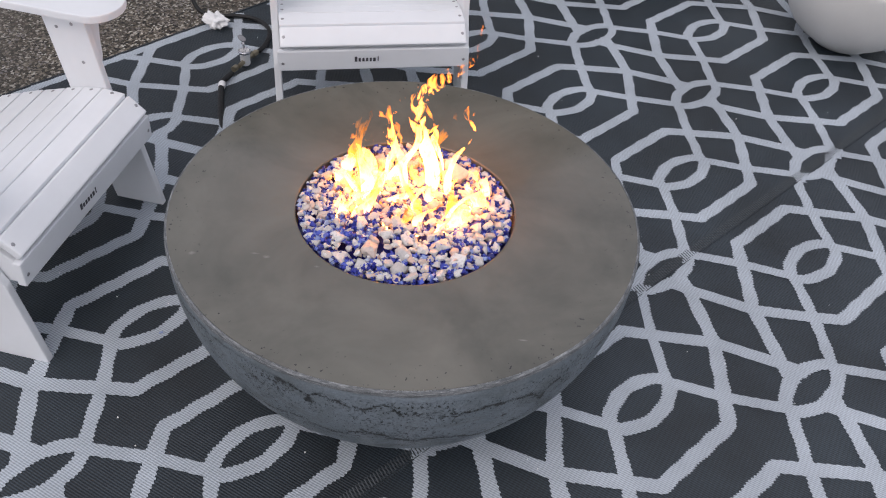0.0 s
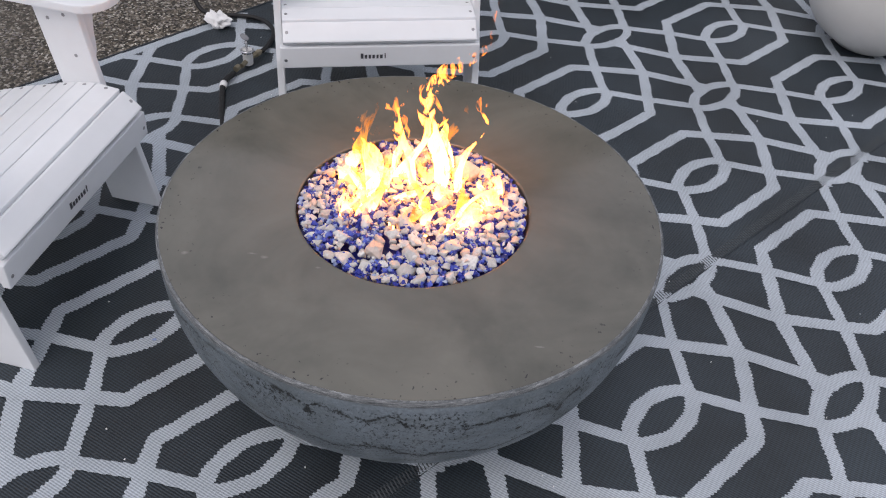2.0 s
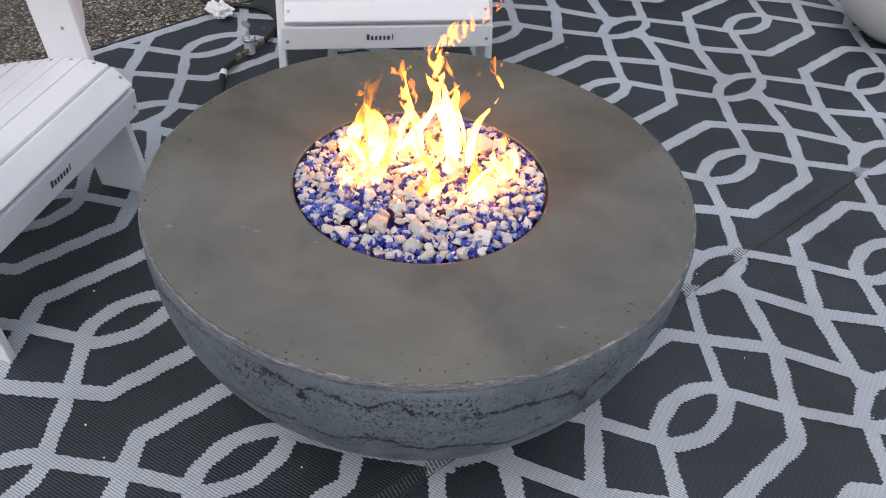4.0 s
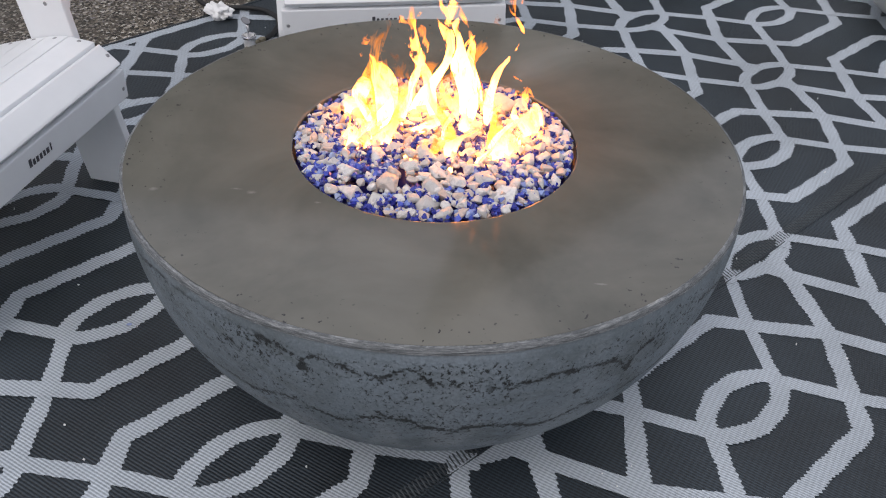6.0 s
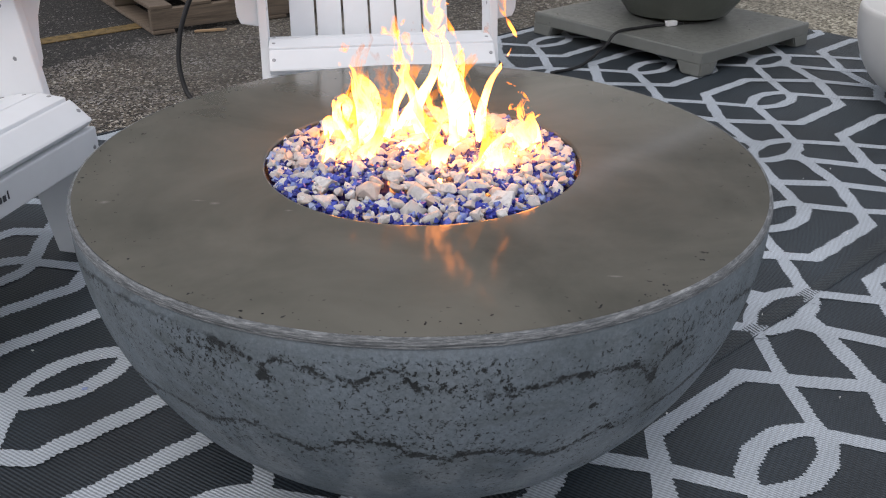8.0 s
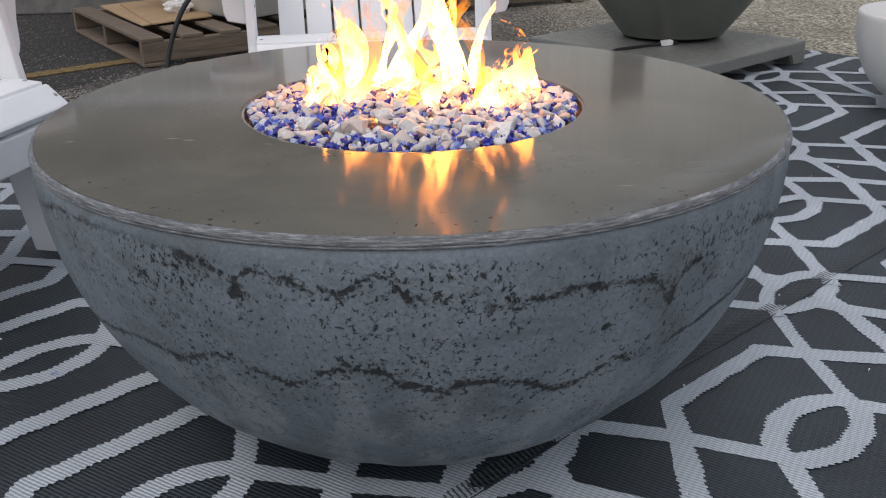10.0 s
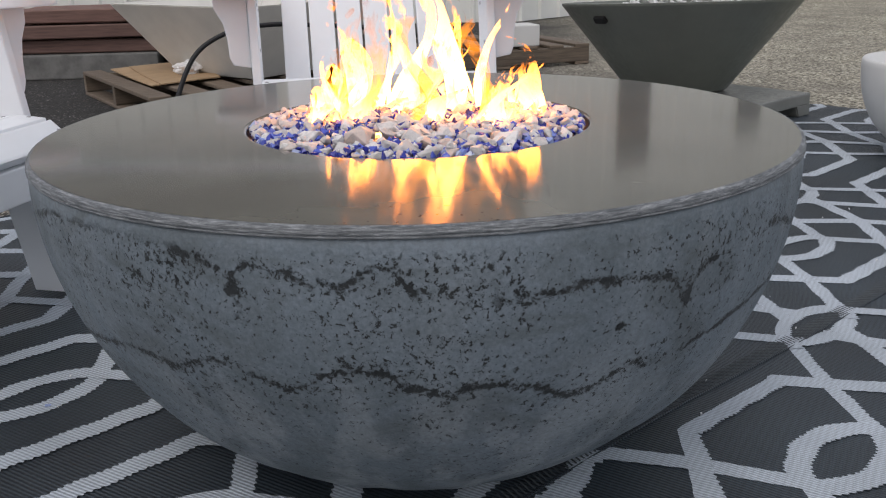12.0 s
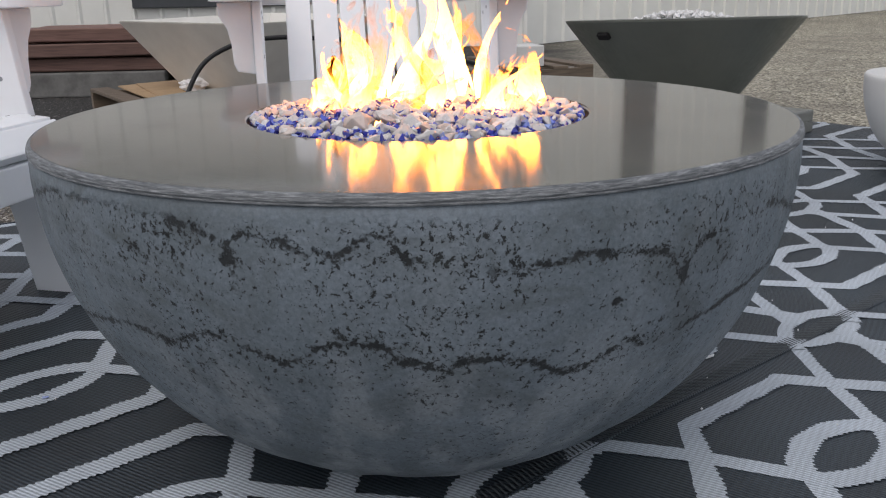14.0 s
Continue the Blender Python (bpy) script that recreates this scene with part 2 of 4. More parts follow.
def gravel_ground():
    mat, n, l, b = material("packed_gravel", 0.9)
    v = coords(n, l)
    tone = ramp(n, l, cells(n, l, v, 125), [(0.25, (0.008, 0.008, 0.007)), (0.52, (0.088, 0.072, 0.052)), (0.72, (0.26, 0.225, 0.18)), (0.90, (0.66, 0.63, 0.57))])
    dirt = ramp(n, l, noise_tex(n, l, v, 1.3, 5), [(0.35, (0.03, 0.029, 0.026)), (0.7, (0.10, 0.093, 0.08))])
    far = ramp(n, l, noise_tex(n, l, v, 1.1, 4), [(0.38, 0.0), (0.6, 0.7)])
    # the yard turns to pale tan gravel on the open side
    sep = n.new("ShaderNodeSeparateXYZ")
    l.new(v, sep.inputs["Vector"])
    side = maths(n, l, "ADD", sep.outputs["X"], maths(n, l, "MULTIPLY", noise_tex(n, l, v, 0.6, 4), 2.0))
    pale = ramp(n, l, cells(n, l, v, 78), [(0.15, (0.07, 0.063, 0.046)), (0.5, (0.29, 0.265, 0.20)), (0.9, (0.64, 0.60, 0.49))])
    dark = mix(n, l, far, tone, dirt)
    # older dark asphalt with pale flecks under the pallets
    edge = maths(n, l, "ADD", maths(n, l, "MULTIPLY", sep.outputs["X"], -0.9), maths(n, l, "MULTIPLY", sep.outputs["Y"], 0.44))
    edge = maths(n, l, "ADD", edge, maths(n, l, "MULTIPLY", noise_tex(n, l, v, 3.0, 5, 0.65), 0.6))
    old = ramp(n, l, maths(n, l, "SUBTRACT", edge, 2.18), [(0.3, 0.0), (0.55, 0.9)])
    fleck = ramp(n, l, cells(n, l, v, 120), [(0.5, (0.007, 0.007, 0.007)), (0.84, (0.020, 0.019, 0.018)), (0.95, (0.26, 0.25, 0.23))])
    dark = mix(n, l, old, dark, fleck)
    pale = mix(n, l, ramp(n, l, noise_tex(n, l, v, 0.9, 6, 0.7), [(0.45, 0.0), (0.65, 0.55)]), pale, dark)
    l.new(mix(n, l, ramp(n, l, maths(n, l, "MULTIPLY", side, 0.25), [(0.30, 0.0), (0.55, 1.0)]), dark, pale), b.inputs["Base Color"])
    bump(n, l, b, cells(n, l, v, 140, "Distance"), 0.6, 0.005)
    return mat


def stone_mat(name, stops, rough=0.55, joined=False):
    mat, n, l, b = material(name, rough)
    info = n.new("ShaderNodeObjectInfo")
    geo = n.new("ShaderNodeNewGeometry")
    v = coords(n, l)
    tone = ramp(n, l, geo.outputs["Random Per Island"] if joined else info.outputs["Random"], stops)
    f = noise_tex(n, l, v, 140 if joined else 4.0, 6, 0.72, 0.5)
    l.new(mix(n, l, ramp(n, l, f, [(0.45, 0.0), (0.68, 0.75)]), tone, (0.34, 0.33, 0.33)), b.inputs["Base Color"])
    bump(n, l, b, f, 0.4, 0.003)
    return mat


def glass_mat():
    mat, n, l, b = material("cobalt_fire_glass", 0.12)
    geo = n.new("ShaderNodeNewGeometry")
    l.new(ramp(n, l, geo.outputs["Random Per Island"], [(0.0, (0.018, 0.018, 0.16)), (0.45, (0.045, 0.06, 0.44)), (0.75, (0.12, 0.17, 0.72)), (0.9, (0.36, 0.46, 0.82)), (1.0, (0.62, 0.68, 0.85))]), b.inputs["Base Color"])
    b.inputs["Transmission Weight"].default_value = 0.25
    return mat


def flame_mat(name, low, high, power, solid):
    mat = bpy.data.materials.new(name)
    mat.use_nodes = True
    n, l = mat.node_tree.nodes, mat.node_tree.links
    n.clear()
    out, em, tr, mx = (n.new(k) for k in ("ShaderNodeOutputMaterial", "ShaderNodeEmission", "ShaderNodeBsdfTransparent", "ShaderNodeMixShader"))
    uv = n.new("ShaderNodeUVMap")
    sep = n.new("ShaderNodeSeparateXYZ")
    l.new(uv.outputs["UV"], sep.inputs["Vector"])
    v = coords(n, l, "Object", (1, 1, 0.45))
    f = noise_tex(n, l, v, 30, 3, 0.55, 1.4)
    hot = maths(n, l, "ADD", sep.outputs["Y"], maths(n, l, "MULTIPLY", maths(n, l, "SUBTRACT", f, 0.5), 0.6))
    l.new(ramp(n, l, hot, [(0.0, low), (0.55, [(a + b) / 2 for a, b in zip(low, high)]), (1.0, high)]), em.inputs["Color"])
    l.new(maths(n, l, "MULTIPLY", ramp(n, l, hot, [(0.25, 1.0), (0.85, 0.16)]), power), em.inputs["Strength"])
    hold = maths(n, l, "ADD", maths(n, l, "MULTIPLY", sep.outputs["Y"], -0.45), f)
    l.new(ramp(n, l, hold, [(0.23, 0.0), (0.42, solid)]), mx.inputs["Fac"])
    l.new(tr.outputs[0], mx.inputs[1])
    l.new(em.outputs[0], mx.inputs[2])
    l.new(mx.outputs[0], out.inputs["Surface"])
    return mat


def wood(name, lo, hi, rough=0.75):
    mat, n, l, b = material(name, rough)
    v = coords(n, l, "Object", (1.5, 22, 22))
    info = n.new("ShaderNodeObjectInfo")
    f = noise_tex(n, l, v, 3, 6, 0.65, 0.6)
    base = ramp(n, l, f, [(0.3, lo), (0.7, hi)])
    shade = ramp(n, l, info.outputs["Random"], [(0, 0.75), (1, 1.2)])
    l.new(mix(n, l, 1.0, base, shade, "MULTIPLY"), b.inputs["Base Color"])
    bump(n, l, b, f, 0.4, 0.002)
    return mat


CHAIR = simple("white_resin_boards", (0.78, 0.80, 0.82), 0.42, var=0.04, scale=5, bumps=0.12)
DARK_INK = simple("dark_printed_mark", (0.06, 0.06, 0.07), 0.6)
SCREW = simple("steel_screw", (0.35, 0.35, 0.36), 0.35, 0.9)
SIDE, TOP, RIM = concrete_side(), concrete_top(), rim_worn()
PAN = simple("rusty_burner_pan", (0.115, 0.085, 0.078), 0.95, 0.0, 0.3)
RUG_DARK = rug_weave("charcoal_weave", (0.0195, 0.0275, 0.035), 50, 0.18, 1.85)
RUG_LIGHT = rug_weave("silver_grey_weave", (0.42, 0.465, 0.512), 54, 0.60, 1.28)
STITCH = simple("grey_hem_thread", (0.075, 0.085, 0.092), 0.7, var=0.3, scale=60)
GRAVEL = gravel_ground()
# the salmon and warm stops put firelight into some stones' colour
STONE = stone_mat("white_quartz", [(0, (0.76, 0.74, 0.72)), (0.45, (0.68, 0.64, 0.61)), (0.76, (0.54, 0.52, 0.50)), (0.88, (0.68, 0.53, 0.45)), (1, (0.62, 0.46, 0.38))])
STONE_CHIP = stone_mat("quartz_chips", [(0, (0.76, 0.74, 0.72)), (0.45, (0.68, 0.64, 0.61)), (0.72, (0.46, 0.44, 0.42)), (0.86, (0.66, 0.50, 0.42)), (1, (0.60, 0.42, 0.34))], 0.55, True)
WHITE_STONE = stone_mat("white_marble_chips", [(0, (0.80, 0.80, 0.79)), (0.7, (0.74, 0.74, 0.73)), (1, (0.58, 0.58, 0.57))])
PEBBLE = stone_mat("gravel_stone", [(0, (0.06, 0.05, 0.045)), (0.6, (0.18, 0.155, 0.13)), (1, (0.5, 0.46, 0.41))], 0.8)
GLASS = glass_mat()
HOT = flame_mat("flame_core", (1.0, 0.33, 0.068), (1.0, 0.24, 0.022), 22.0, 0.95)
WISP = flame_mat("flame_edge", (1.0, 0.36, 0.04), (1.0, 0.24, 0.012), 4.5, 0.4)
# one concrete, two tones: the plinth's sky-lit look is put into its colour
GREY = simple("grey_green_concrete", (0.125, 0.134, 0.114), 0.42, var=0.12, scale=4)
PLINTH_LIT = simple("grey_concrete_lit", (0.175, 0.182, 0.168), 0.36, var=0.12, scale=4)
WHITE_BOWL = simple("white_concrete", (0.62, 0.62, 0.60), 0.5, var=0.05, scale=4)
TAN = simple("pale_grey_concrete", (0.62, 0.60, 0.55), 0.6, var=0.08, scale=5)
RUBBER = simple("black_rubber", (0.009, 0.009, 0.010), 0.6)
STEEL = simple("chrome_steel", (0.6, 0.6, 0.62), 0.25, 1.0)
DARK_STEEL = simple("dark_steel", (0.12, 0.125, 0.14), 0.45, 0.8)
BRASS = simple("dull_brass", (0.33, 0.29, 0.21), 0.45, 0.9)
TISSUE = simple("white_paper", (0.8, 0.8, 0.8), 0.9, var=0.05, scale=30)
PALLET = wood("weathered_pallet_wood", (0.075, 0.058, 0.042), (0.19, 0.145, 0.105))
LUMBER = wood("red_brown_lumber", (0.10, 0.056, 0.046), (0.22, 0.125, 0.10))
CARD = simple("brown_cardboard", (0.38, 0.26, 0.15), 0.85, var=0.12)
BLOCK = simple("concrete_block", (0.15, 0.148, 0.14), 0.9, var=0.3)
METAL_WALL = simple("cream_painted_metal", (0.76, 0.76, 0.71), 0.5, var=0.06, scale=1.5)
SLOT_SHADE = simple("slot_shade_black", (0.006, 0.006, 0.006), 0.95)
ROOF = simple("dark_unseen_roof", (0.07, 0.07, 0.062), 0.6, var=0.15, scale=2)
DARK_PANEL = simple("dark_window_panel", (0.05, 0.055, 0.06), 0.4)
YELLOW = simple("worn_yellow_paint", (0.15, 0.10, 0.035), 0.9, var=0.6, scale=30)


# ---- mesh helpers ----
def part(name, bm, mat, parent=None, label="", smooth=False, m=None):
    me = bpy.data.meshes.new(name)
    bm.to_mesh(me)
    bm.free()
    me.materials.append(mat)
    if smooth:
        for p in me.polygons:
            p.use_smooth = True
    ob = new(name, me)
    if parent:
        ob.parent = parent
    if m is not None:
        ob.matrix_basis = m
    if label:
        tagged(ob, label)
    return ob


def thing(name, m, label, category, group="", kind=""):
    ob = new(name)
    ob.empty_display_size = 0.1
    ob.matrix_basis = m
    return tagged(ob, label, category, group, kind)


def board(sx, sy, sz, bevel=0.004, seg=2):
    """A board with rounded edges round the origin."""
    bm = bmesh.new()
    bmesh.ops.create_cube(bm, size=1, matrix=Matrix.Diagonal((sx, sy, sz, 1)))
    if bevel:
        bmesh.ops.bevel(bm, geom=bm.edges[:], offset=bevel, segments=seg, profile=0.6, affect="EDGES")
    return bm


def slab(outline, thick, bevel=0.004):
    """A flat outline in x and y, thick in z, with rounded edges."""
    bm = bmesh.new()
    f = bm.faces.new([bm.verts.new((x, y, 0)) for x, y in outline])
    ext = bmesh.ops.extrude_face_region(bm, geom=[f])
    bmesh.ops.translate(bm, vec=(0, 0, thick), verts=[v for v in ext["geom"] if isinstance(v, bmesh.types.BMVert)])
    bmesh.ops.recalc_face_normals(bm, faces=bm.faces[:])
    if bevel:
        bmesh.ops.bevel(bm, geom=bm.edges[:], offset=bevel, segments=2, profile=0.6, affect="EDGES", clamp_overlap=True)
    return bm


def lathe(profile, steps=96, wobble=0.0):
    """A profile of (radius, height) turned round z."""
    bm = bmesh.new()
    rings = []
    for r, z in profile:
        if r < 1e-5:
            rings.append([bm.verts.new((0, 0, z))])
            continue
        ring = []
        for k in range(steps):
            a = 2 * math.pi * k / steps
            p = Vector((math.cos(a) * 2, math.sin(a) * 2, z * 5))
            rr = r + wobble * noise.noise(p)
            ring.append(bm.verts.new((rr * math.cos(a), rr * math.sin(a), z)))
        rings.append(ring)
    for a, b in zip(rings, rings[1:]):
        for k in range(steps):
            j = (k + 1) % steps
            q = [a[k % len(a)], a[j % len(a)], b[j % len(b)], b[k % len(b)]]
            q = list(dict.fromkeys(q))
            if len(q) > 2:
                bm.faces.new(q)
    bmesh.ops.recalc_face_normals(bm, faces=bm.faces[:])
    return bm


def tube(points, r, sides=10, closed_ends=True):
    """A round tube along points."""
    bm = bmesh.new()
    pts = [Vector(p) for p in points]
    rings = []
    side = None
    for i, p in enumerate(pts):
        d = (pts[min(i + 1, len(pts) - 1)] - pts[max(i - 1, 0)]).normalized()
        if side is None:
            side = d.orthogonal().normalized()
        side = (side - d * side.dot(d)).normalized()
        up = d.cross(side)
        rings.append([bm.verts.new(p + r * (math.cos(a) * side + math.sin(a) * up)) for a in [2 * math.pi * k / sides for k in range(sides)]])
    for a, b in zip(rings, rings[1:]):
        for k in range(sides):
            bm.faces.new((a[k], a[(k + 1) % sides], b[(k + 1) % sides], b[k]))
    if closed_ends:
        bm.faces.new(rings[0][::-1])
        bm.faces.new(rings[-1])
    return bm


def spline(ctrl, n=12):
    """A smooth line through the control points."""
    c = [Vector(p) for p in ctrl]
    c = [2 * c[0] - c[1]] + c + [2 * c[-1] - c[-2]]
    out = []
    for i in range(1, len(c) - 2):
        for k in range(n):
            t = k / n
            p0, p1, p2, p3 = c[i - 1:i + 3]
            out.append(0.5 * (2 * p1 + (p2 - p0) * t + (2 * p0 - 5 * p1 + 4 * p2 - p3) * t * t + (3 * p1 - p0 - 3 * p2 + p3) * t ** 3))
    return out + [c[-2]]


def rock(seed, flat=0.75):
    """An angular broken stone about 1 across."""
    rnd = random.Random(seed)
    bm = bmesh.new()
    for _ in range(11 + seed % 4):
        d = Vector((rnd.gauss(0, 1), rnd.gauss(0, 1), rnd.gauss(0, 1))).normalized() * rnd.uniform(0.42, 0.56)
        bm.verts.new((d.x, d.y * 0.8, d.z * flat))
    bmesh.ops.convex_hull(bm, input=bm.verts[:])
    bmesh.ops.delete(bm, geom=[v for v in bm.verts if not v.link_faces], context="VERTS")
    bmesh.ops.bevel(bm, geom=bm.edges[:], offset=0.02 + 0.01 * (seed % 4), segments=1, affect="EDGES", clamp_overlap=True)
    return bm


def facing(x, y, fx, fy, z=0.0):
    """A pose on the ground whose +y looks along (fx, fy)."""
    return Matrix.Translation((x, y, z)) @ Matrix.Rotation(math.atan2(-fx, fy), 4, "Z")


def ease(a, b, x):
    t = min(1.0, max(0.0, (x - a) / (b - a)))
    return t * t * (3 - 2 * t)


def rise(x, y):
    """Height of the uneven yard: a low swell under the bowl, falling away to the open side."""
    z = 0.002 - 0.030 * math.tanh((x - 0.56) / 0.30)
    return z * (1 - ease(0.6, 1.2, y)) * (0.35 + 0.65 * ease(-0.6, 0.05, y)) if z > 0 else z * (1 - ease(1.5, 2.4, y))


# ---- ground ----
bm = bmesh.new()
N, REACH = 110, 600.0
line = [math.copysign(abs(k / N) ** 4, k) * REACH for k in range(-N, N + 1)]
grid = [[bm.verts.new((x + 0.6, y + 0.5, rise(x + 0.6, y + 0.5) - 0.006)) for x in line] for y in line]
for i in range(2 * N):
    for j in range(2 * N):
        bm.faces.new((grid[i][j], grid[i][j + 1], grid[i + 1][j + 1], grid[i + 1][j]))
ground = tagged(part("ground", bm, GRAVEL), "grey-brown packed gravel yard", "ground", kind="structure")

# ---- rugs ----
P0, A, C = Vector((0.8578, 0.8342, 0)), Vector((0.3615, -0.3693, 0)), Vector((0.5813, 0.6237, 0))
SEAM, EDGE, FAR, NEAR, RIGHT = 0.54, -3.41, 2.22, -4.2, 4.3


def swell(p):
    return 0.0035 * noise.noise(Vector((p.x * 1.7, p.y * 1.7, 3.1))) + 0.002 * noise.noise(Vector((p.x * 4, p.y * 4, 9)))


rug_side = "first"


def on_rug(n, m, lift):
    if rug_side == "second":
        n += -0.010 + 0.07 * (n - 1) - 0.045 * (n - 1) ** 2 if n < 2 else 0.015
        p = Vector((0.8815, 0.8154, 0)) + Vector((0.3265, -0.375, 0)) * n + Vector((0.576, 0.603, 0)) * m
    else:
        p = Vector((0.8582, 0.8303, 0)) + Vector((0.3559, -0.369, 0)) * n + Vector((0.5879, 0.6183, 0)) * m
        p += Vector((-0.006, -0.0021, 0)) * n * n + Vector((0.0042, -0.0063, 0)) * n * m + Vector((0.0041, 0.0026, 0)) * m * m
    # the cloth is drawn together where the ground swells
    up = rise(p.x, p.y)
    p += (Vector((0.117, -1.609, 0)) - p) * (up / 1.8)
    p.z = 0.004 + swell(p) + lift + up
    return p


def rug_base(n0, n1, lift):
    bm = bmesh.new()
    cols, rows_ = int((n1 - n0) * 18), int((FAR - NEAR) * 30)
    g = [[bm.verts.new(on_rug(n0 + (n1 - n0) * i / cols, NEAR + (FAR - NEAR) * j / rows_, lift)) for i in range(cols + 1)] for j in range(rows_ + 1)]
    for j in range(rows_):
        for i in range(cols):
            bm.faces.new((g[j][i], g[j][i + 1], g[j + 1][i + 1], g[j + 1][i]))
    bmesh.ops.recalc_face_normals(bm, faces=bm.faces[:])
    ext = bmesh.ops.extrude_face_region(bm, geom=[e for e in bm.edges if e.is_boundary])
    bmesh.ops.translate(bm, vec=(0, 0, -0.008), verts=[v for v in ext["geom"] if isinstance(v, bmesh.types.BMVert)])
    return bm


def lines_of_pattern():
    """The interlaced pattern in units of the repeat: (width, line)."""
    out = []
    for i in range(-5, 7):
        for j in range(-6, 4):
            for dn, dm in ((0.0, 0.0), (0.5, 0.5)):
                n, m = i + dn, j + dm
                ring = [(n + 0.089 * math.sin(t) * (1 - 0.12 * math.cos(2 * t)), m + 0.133 * math.cos(t)) for t in [2 * math.pi * k / 36 for k in range(37)]]
                out.append((0.038, ring))
            n, m = i, j
            for s in (-1, 1):
                for t in (-1, 1):
                    out.append((0.034, [(n, m + t * 0.130), (n + s * 0.243, m + t * 0.236), (n + s * 0.5, m + t * 0.370)]))
                half = [(-s * 0.425, 0.535), (-s * 0.30, 0.495), (0.0, 0.385), (s * 0.357, 0.165)]
                loop = half + [(s * 0.357, -0.165)] + [(u, -v) for u, v in half[-2::-1]]
                out.append((0.040, [(n + u, m + v) for u, v in loop]))
    # border line along the outer edge
    out.append((0.032, [(-3.362, -4.1), (-3.365, -0.9), (-3.34, -0.83), (-3.28, -0.785)]))
    return out


RIB = Vector((0.899, -0.438, 0))


def stripes(n0, n1, lift, seed):
    verts, faces = [], []
    for k, (width, pts) in enumerate(lines_of_pattern()):
        h = lift + 0.0008 + 0.00012 * (k % 9)
        fine = []
        for (a, b), (c, d) in zip(pts, pts[1:]):
            dist = (A * (c - a) + C * (d - b)).length
            q = max(1, int(dist / 0.0026))
            fine += [(a + (c - a) * i / q, b + (d - b) * i / q) for i in range(q)]
        fine.append(pts[-1])
        prev = None
        for i, (n, m) in enumerate(fine):
            if not (n0 < n < n1 and NEAR < m < FAR):
                prev = None
                continue
            lo, hi = fine[max(i - 4, 0)], fine[min(i + 4, len(fine) - 1)]
            d = A * (hi[0] - lo[0]) + C * (hi[1] - lo[1])
            side = Vector((-d.y, d.x, 0)).normalized()
            p = on_rug(n, m, h)
            # the edge steps from rib to rib of the weave
            e = []
            for w in (width / 2, -width / 2):
                q = p + side * w
                rib = math.floor((q.x * 0.438 + q.y * 0.899) / 0.0052)
                e.append(q + RIB * (0.0017 * math.sin(rib * 12.9898 + 40 * w) + (0.0018 if rib % 2 else -0.0018)))
            verts += e
            if prev is not None:
                faces.append((prev, prev + 1, len(verts) - 1, len(verts) - 2))
            prev = len(verts) - 2
    me = bpy.data.meshes.new("woven_pattern")
    me.from_pydata(verts, [], faces)
    me.materials.append(RUG_LIGHT)
    return me


for n0, n1, lift, said in ((EDGE, SEAM, 0.0015, "charcoal outdoor rug with silver interlaced pattern under the fire bowl"),
                           (SEAM + 0.002, RIGHT, 0.0, "charcoal outdoor rug with silver interlaced pattern, butted against another")):
    rug_side = "first" if n0 < 0 else "second"
    rug = thing("outdoor_rug", Matrix(), said, "rug", "patterned rugs")
    part("weave", rug_base(n0 if n0 < 0 else n0 - 0.12, n1, lift), RUG_DARK, rug)
    pat = new("woven_pattern", stripes(n0 - 0.02 if n0 > 0 else n0 + 0.02, n1 + 0.02 if n1 < 1 else n1 - 0.02, lift, 4))
    pat.parent = rug
    tagged(pat, "silver-grey interlaced lines")
    for at in (n0 if n0 < 0 else n1,):
        pts = [on_rug(at, NEAR + (FAR - NEAR) * k / 160, lift + 0.001) for k in range(161)]
        part("bound_edge", tube(pts, 0.004, 6), RUG_DARK, rug)
    if n1 < 1:
        pts = [on_rug(n1, NEAR + (FAR - NEAR) * k / 160, lift) for k in range(161)]
        part("seam", tube(pts, 0.0016, 6), RUG_DARK, rug)
        # slanting stitches that hold the hem
        verts, faces = [], []
        for k in range(620):
            a = on_rug(n1 - 0.006, NEAR + (FAR - NEAR) * (k + 0.5) / 620, lift + 0.0018)
            b = on_rug(n1 - 0.064, NEAR + (FAR - NEAR) * (k + 1.1) / 620, lift + 0.0016)
            w = Vector((0.0012, 0.0013, 0))
            o = len(verts)
            verts += [a - w, a + w, b + w, b - w, (a + b) / 2 + Vector((0, 0, 0.001)) + w * 0.4]
            faces += [(o, o + 1, o + 4), (o + 1, o + 2, o + 4), (o + 2, o + 3, o + 4), (o + 3, o, o + 4)]
        me = bpy.data.meshes.new("hem_stitches")
        me.from_pydata(verts, [], faces)
        me.materials.append(STITCH)
        hem = new("hem_stitches", me)
        hem.parent = rug
        tagged(hem, "grey slanting hem stitches", kind="stuff")

# ---- fire bowl ----
BX, BY, BH, BR, HOLE = 0.006, -0.046, 0.482, 0.53, 0.247
bowl = thing("fire_bowl", pose(BX, BY, 0), "round grey concrete fire bowl with sealed brown-grey top on a rug", "fire bowl")
prof = [(0.0, 0.024), (0.15, 0.024), (0.165, 0.024)]
for k in range(1, 30):
    a = radians(17 + (88 - 17) * k / 29)
    prof.append((BR * math.sin(a) ** 0.92, 0.455 - 0.475 * math.cos(a) + 0.0))
prof = [(r, max(z, 0.024)) for r, z in prof]
prof += [(BR - 0.0005, 0.456), (BR - 0.001, 0.463), (BR - 0.0025, 0.4685), (BR - 0.004, 0.4700)]
shell = lathe(prof, 200, 0.0012)
